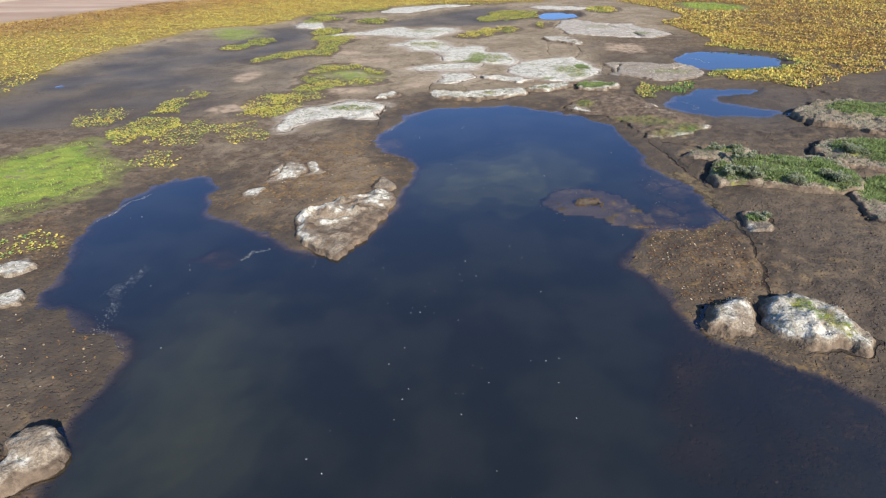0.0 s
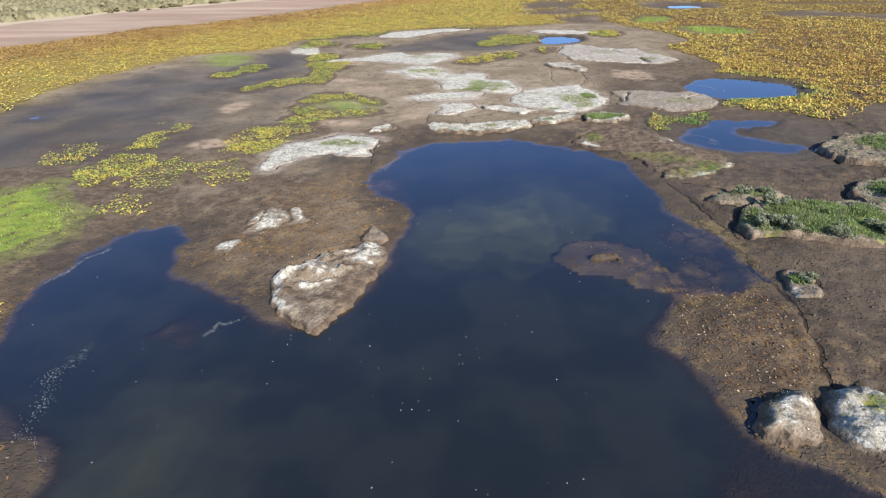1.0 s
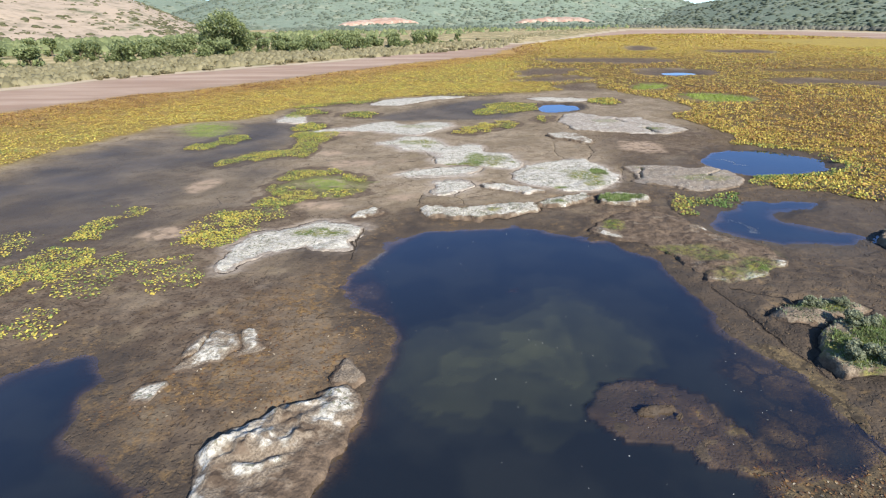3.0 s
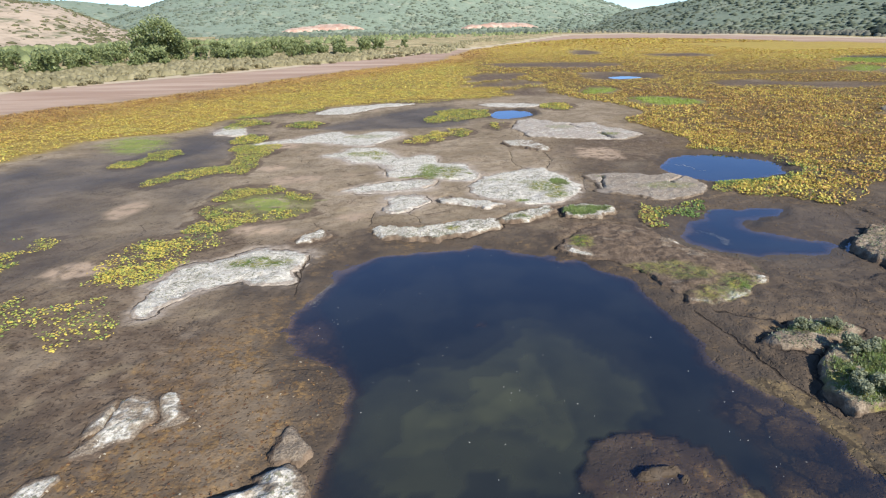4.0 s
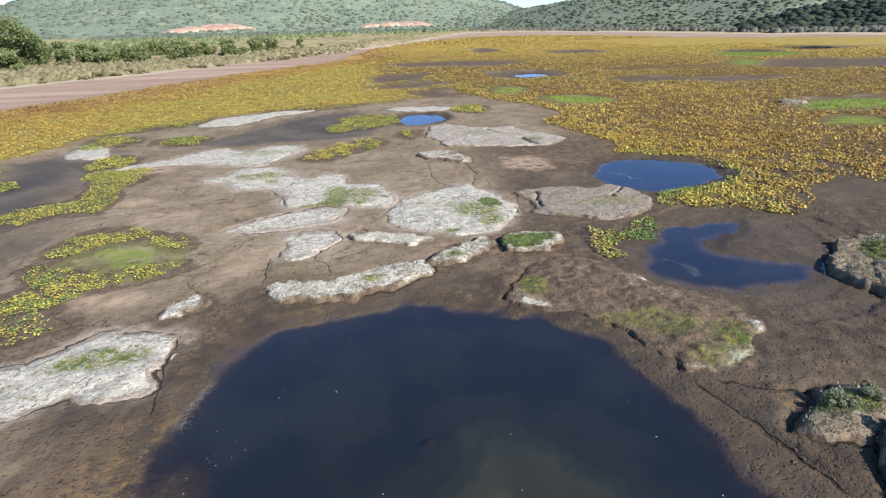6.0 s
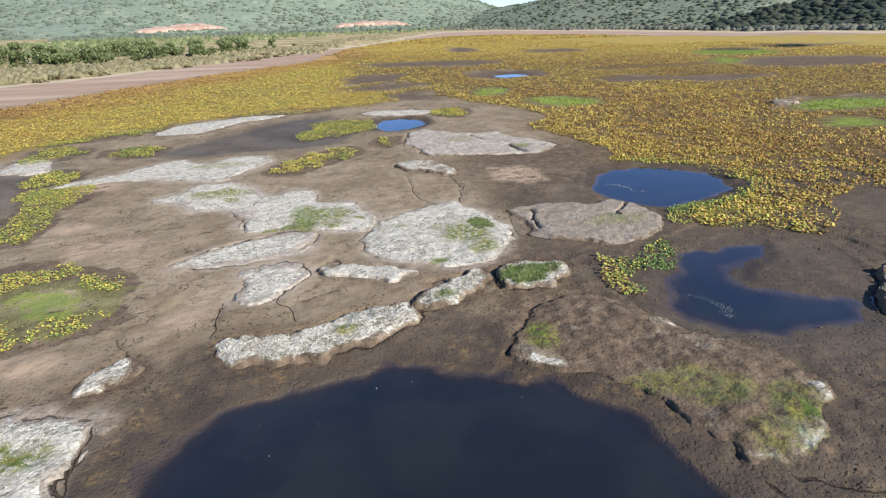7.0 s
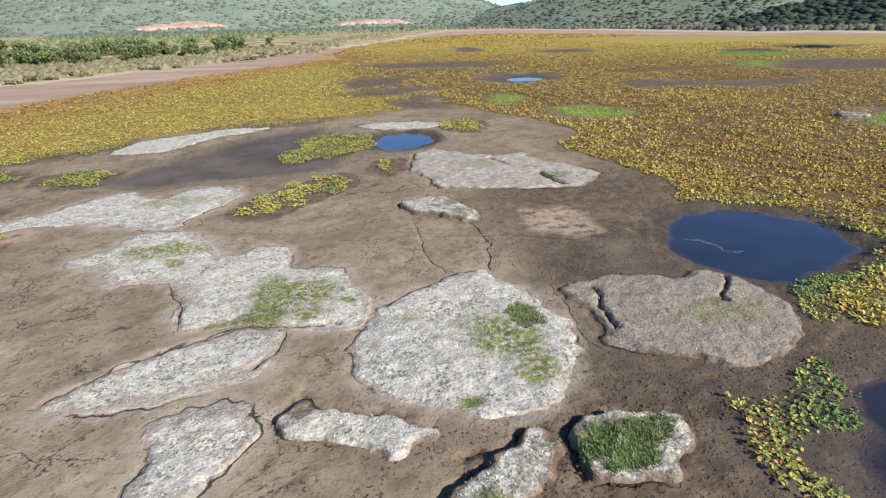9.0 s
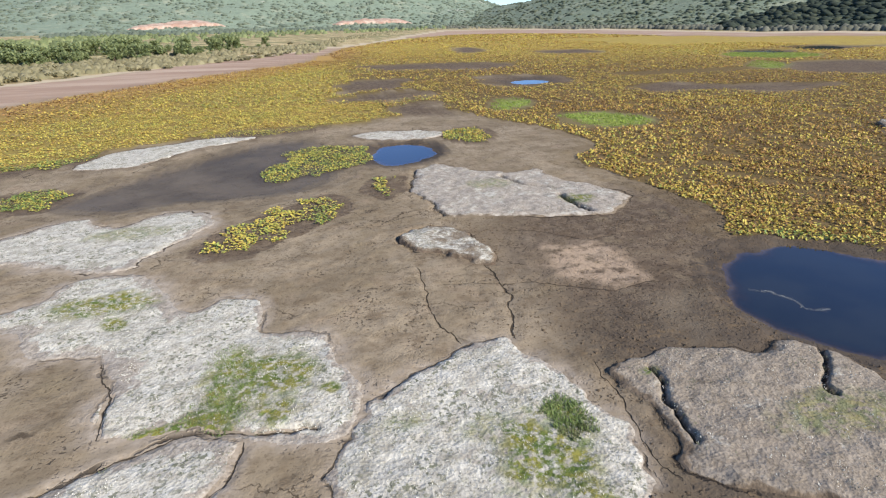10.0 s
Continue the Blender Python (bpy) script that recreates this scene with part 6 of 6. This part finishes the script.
def build_hill(name, sky_line, foot, ridge, material, label, trees, tree_size, seed, back=0.35, cuttings=(), leaf=None):
    """A hillside between two bearings. sky_line, foot and ridge: pairs of bearing and degrees up, or metres."""
    lo, hi = sky_line[0][0], sky_line[-1][0]
    az, s = np.linspace(lo, hi, 190), np.concatenate([np.linspace(0, 1, 70), np.linspace(1.05, 1 + back, 8)])
    a, t = np.meshgrid(az, s)

    def height(a, t):
        el = np.interp(a, *np.transpose(sky_line))
        d0, d1 = np.interp(a, *np.transpose(foot)), np.interp(a, *np.transpose(ridge))
        d = d0 + (d1 - d0) * t
        x, y = bearing(a, d)
        top = d1 * np.tan(np.radians(el)) + 14 - 3
        rise = np.where(t < 1, np.sin(np.clip(t, 0, 1) * math.pi / 2) ** 1.15, 1 - (t - 1) * 0.9)
        gully = fbm(x, y, 260, seed, 4) * 0.16 * np.sin(np.clip(t, 0, 1) * math.pi) + 0.02 * fbm(x, y, 60, seed + 3)
        return x, y, 3 + top * (rise + gully * 0.8)

    for a0, a1, low, tall, sd in cuttings:
        ca, cs = np.meshgrid(np.linspace(a0, a1, 90), np.linspace(0, 1, 16))
        u = (ca - a0) / (a1 - a0)
        upper = tall * np.clip(np.sin(u * math.pi), 0, 1) ** 0.7 * (0.75 + 0.5 * fbm(u * 14, u * 0 + sd, 2.0, sd))
        cx, cy, cz = height(ca, low + upper * cs + 0.006 * fbm(u * 30, cs * 4, 2.0, sd + 1))
        cz = cz + 7 * np.minimum(1, 6 * np.minimum(np.minimum(cs, 1 - cs), np.minimum(u, 1 - u))) - 2 + 1.5 * fbm(cx, cy, 14, sd + 2)
        me = sheet("earth_cutting", np.stack([cx.ravel(), cy.ravel(), cz.ravel()], -1), grid_quads(90, 16)[:, ::-1], EARTH)
        tagged(new("earth_cutting", me), "bare reddish earth cutting at the foot of the mountain", "earth cutting", "earth cuttings", "structure")
    x, y, z = height(a, t)
    me = sheet(name, np.stack([x.ravel(), y.ravel(), z.ravel()], -1), grid_quads(len(az), len(s))[:, ::-1], material)
    ob = tagged(new(name, me), label, "hill", "", "structure")
    rng, leaf = np.random.default_rng(seed), leaf or HAZED_LEAF
    a, t = rng.uniform(lo, hi, trees), rng.uniform(0, 1.0, trees) ** 1.2
    x, y, z = height(a, t)
    keep = fbm(x, y, 110, seed + 9, 4) + rng.uniform(-0.4, 0.5, trees) > (0.05 if leaf is DRY_BUSH else -0.2)
    x, y, z = x[keep], y[keep], z[keep]
    clump = [(0, 0, -0.4), (0.9, 0.1, 0.1), (0.2, 0.95, 0.2), (-0.85, 0.35, 0.05), (-0.4, -0.9, 0.25), (0.6, -0.7, 0.3), (0.35, 0.3, 0.85), (-0.35, 0.1, 0.95), (0.1, -0.4, 0.75)]
    tris = [(1, 2, 6), (2, 3, 7), (2, 7, 6), (3, 4, 7), (4, 5, 8), (4, 8, 7), (5, 1, 6), (5, 6, 8), (6, 7, 8), (0, 2, 1), (0, 3, 2), (0, 4, 3), (0, 5, 4), (0, 1, 5)]
    size = tree_size * rng.gamma(3.0, 0.3, len(x)).clip(0.25, 2.0)
    size = np.stack([size, size, size * 0.55], -1)
    tone = np.clip(0.5 + 0.4 * fbm(x, y, 50, seed + 11) + rng.normal(0, 0.2, len(x)), 0, 1)
    wood = new("hill_trees", scatter("hill_trees", clump, tris, np.stack([x, y, z - 0.25 * size[:, 2]], -1), rng.uniform(0, 6.28, len(x)), rng.normal(0, 0.2, len(x)), size, tone, leaf, True))
    tagged(wood, "scattered dark green trees and scrub on the hillside", "hill trees", "hill trees", "stuff")
    return ob


# hill trees carry the haze in their leaf colours too, palest farthest off
HAZED_LEAF = leaf_material("hazed_leaf", [(0.0, (0.19, 0.235, 0.18)), (0.5, (0.23, 0.275, 0.21)), (1.0, (0.28, 0.315, 0.235))], 0.9, 0.5)
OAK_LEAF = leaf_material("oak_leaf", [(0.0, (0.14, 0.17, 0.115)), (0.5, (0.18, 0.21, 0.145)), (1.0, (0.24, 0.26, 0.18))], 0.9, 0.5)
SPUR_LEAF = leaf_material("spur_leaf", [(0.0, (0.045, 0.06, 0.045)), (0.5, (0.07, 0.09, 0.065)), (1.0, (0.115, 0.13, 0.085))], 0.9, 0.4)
DRY_BUSH = leaf_material("dry_bush_leaf", [(0.0, (0.11, 0.115, 0.06)), (1.0, (0.19, 0.185, 0.10))], 0.9, 0.35)
build_hill("hill_far_left", [(-75, 3.0), (-55, 3.4), (-34, 2.7), (-25, 2.05), (-21, 1.7), (-12, 1.2)], [(-75, 2300), (-12, 2300)], [(-75, 3300), (-12, 3300)], HAZED_FOREST, "distant hazy green ridge", 1200, 9, 501)
build_hill("hill_left", [(-80, 5.5), (-52, 4.6), (-39, 3.0), (-32, 2.3), (-29.5, 1.25), (-26.6, 0.0), (-25.5, -0.3)], [(-80, 420), (-38, 560), (-25, 640)], [(-80, 800), (-38, 980), (-25, 900)], SCRUB_HILL, "dry reddish hill dotted with dark bushes", 6000, 2.6, 502, leaf=DRY_BUSH)
build_hill("hill_middle", [(-29, 0.9), (-25, 2.0), (-22.8, 2.7), (-16, 4.2), (-4, 5.2), (8, 4.4), (14, 3.0), (17, 2.0), (19.3, 1.25), (22, 0.4)], [(-29, 1200), (0, 1330), (22, 1500)], [(-29, 2300), (0, 2400), (22, 2500)], HAZED_FOREST, "large forested mountain with pale rock patches", 12000, 4.6, 503, 0.35, [(-14.4, -5.6, 0.045, 0.05, 3), (3.0, 11.4, 0.05, 0.045, 5)])
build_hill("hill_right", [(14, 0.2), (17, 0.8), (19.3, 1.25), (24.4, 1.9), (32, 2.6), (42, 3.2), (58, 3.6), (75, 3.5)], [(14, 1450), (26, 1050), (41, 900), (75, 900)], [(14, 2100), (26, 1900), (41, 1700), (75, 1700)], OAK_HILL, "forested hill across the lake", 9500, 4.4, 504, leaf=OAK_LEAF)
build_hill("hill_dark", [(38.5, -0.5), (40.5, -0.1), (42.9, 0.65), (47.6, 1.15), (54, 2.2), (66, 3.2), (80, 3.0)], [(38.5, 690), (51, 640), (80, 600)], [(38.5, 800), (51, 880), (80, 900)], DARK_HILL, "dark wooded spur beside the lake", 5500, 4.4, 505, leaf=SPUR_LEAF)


# ---------------------------------------------------------------- far shore scrub
def build_belt(name, az0, az1, near, far, cnt, size, material, label, seed):
    rng = np.random.default_rng(seed)
    a, u = rng.uniform(az0, az1, cnt), rng.uniform(0, 1, cnt)
    d = np.interp(a, *np.transpose(near)) * (1 - u) + np.interp(a, *np.transpose(far)) * u
    x, y = bearing(a, d)
    keep = fbm(x, y, 60, seed, 3) + rng.uniform(-0.4, 0.5, cnt) > -0.05
    x, y = x[keep], y[keep]
    z = land(x, y)[0]
    s = size * rng.uniform(0.5, 1.5, len(x))
    clump = [(0.9, 0.1, 0), (0.2, 0.95, 0.1), (-0.85, 0.35, 0), (-0.4, -0.9, 0.1), (0.6, -0.7, 0), (0.35, 0.3, 0.8), (-0.35, 0.1, 0.95), (0.1, -0.4, 0.7)]
    tris = [(0, 1, 5), (1, 2, 6), (1, 6, 5), (2, 3, 6), (3, 4, 7), (3, 7, 6), (4, 0, 5), (4, 5, 7), (5, 6, 7)]
    ob = new(name, scatter(name, clump, tris, np.stack([x, y, z - 0.2], -1), rng.uniform(0, 6.28, len(x)), rng.normal(0, 0.15, len(x)), s, rng.uniform(0, 1, len(x)), material, True))
    tagged(ob, label, "shore scrub", "far shore scrub", "stuff")


build_belt("shore_scrub", -45, 14, [(-45, 330), (-25, 380), (-8, 560), (14, 1080)], [(-45, 560), (-25, 640), (-8, 1250), (14, 1420)], 2600, 3.4, TREE_LEAF, "dark green scrub between grass and mountain", 601)
build_belt("shore_scrub", -62, 10, [(-62, 150), (-44, 182), (-33, 200), (-17, 242), (-8, 276), (2, 345), (10, 800)], [(-62, 215), (-44, 240), (-33, 262), (-17, 310), (-8, 350), (2, 440), (10, 1000)], 7000, 1.5, SHRUB_LEAF, "grey-green low scrub on the dry grass shore", 604)
build_belt("shore_scrub", -20, 14, [(-20, 900), (14, 1180)], [(-20, 1180), (14, 1300)], 1500, 5.0, HAZED_LEAF, "dark green trees below the mountain", 605)
build_belt("shore_scrub", 14, 40, [(14, 1130), (19, 1100), (26, 900), (40, 690)], [(14, 1300), (19, 1250), (26, 1000), (40, 760)], 1400, 3.4, REED_LEAF, "grey-green scrub along the far shore", 602)
build_belt("shore_scrub", 32, 80, [(32, 800), (41, 640), (51, 590), (80, 560)], [(32, 830), (41, 665), (51, 615), (80, 590)], 1300, 3.6, REED_LEAF, "pale grey reed and scrub belt along the far shore", 603)
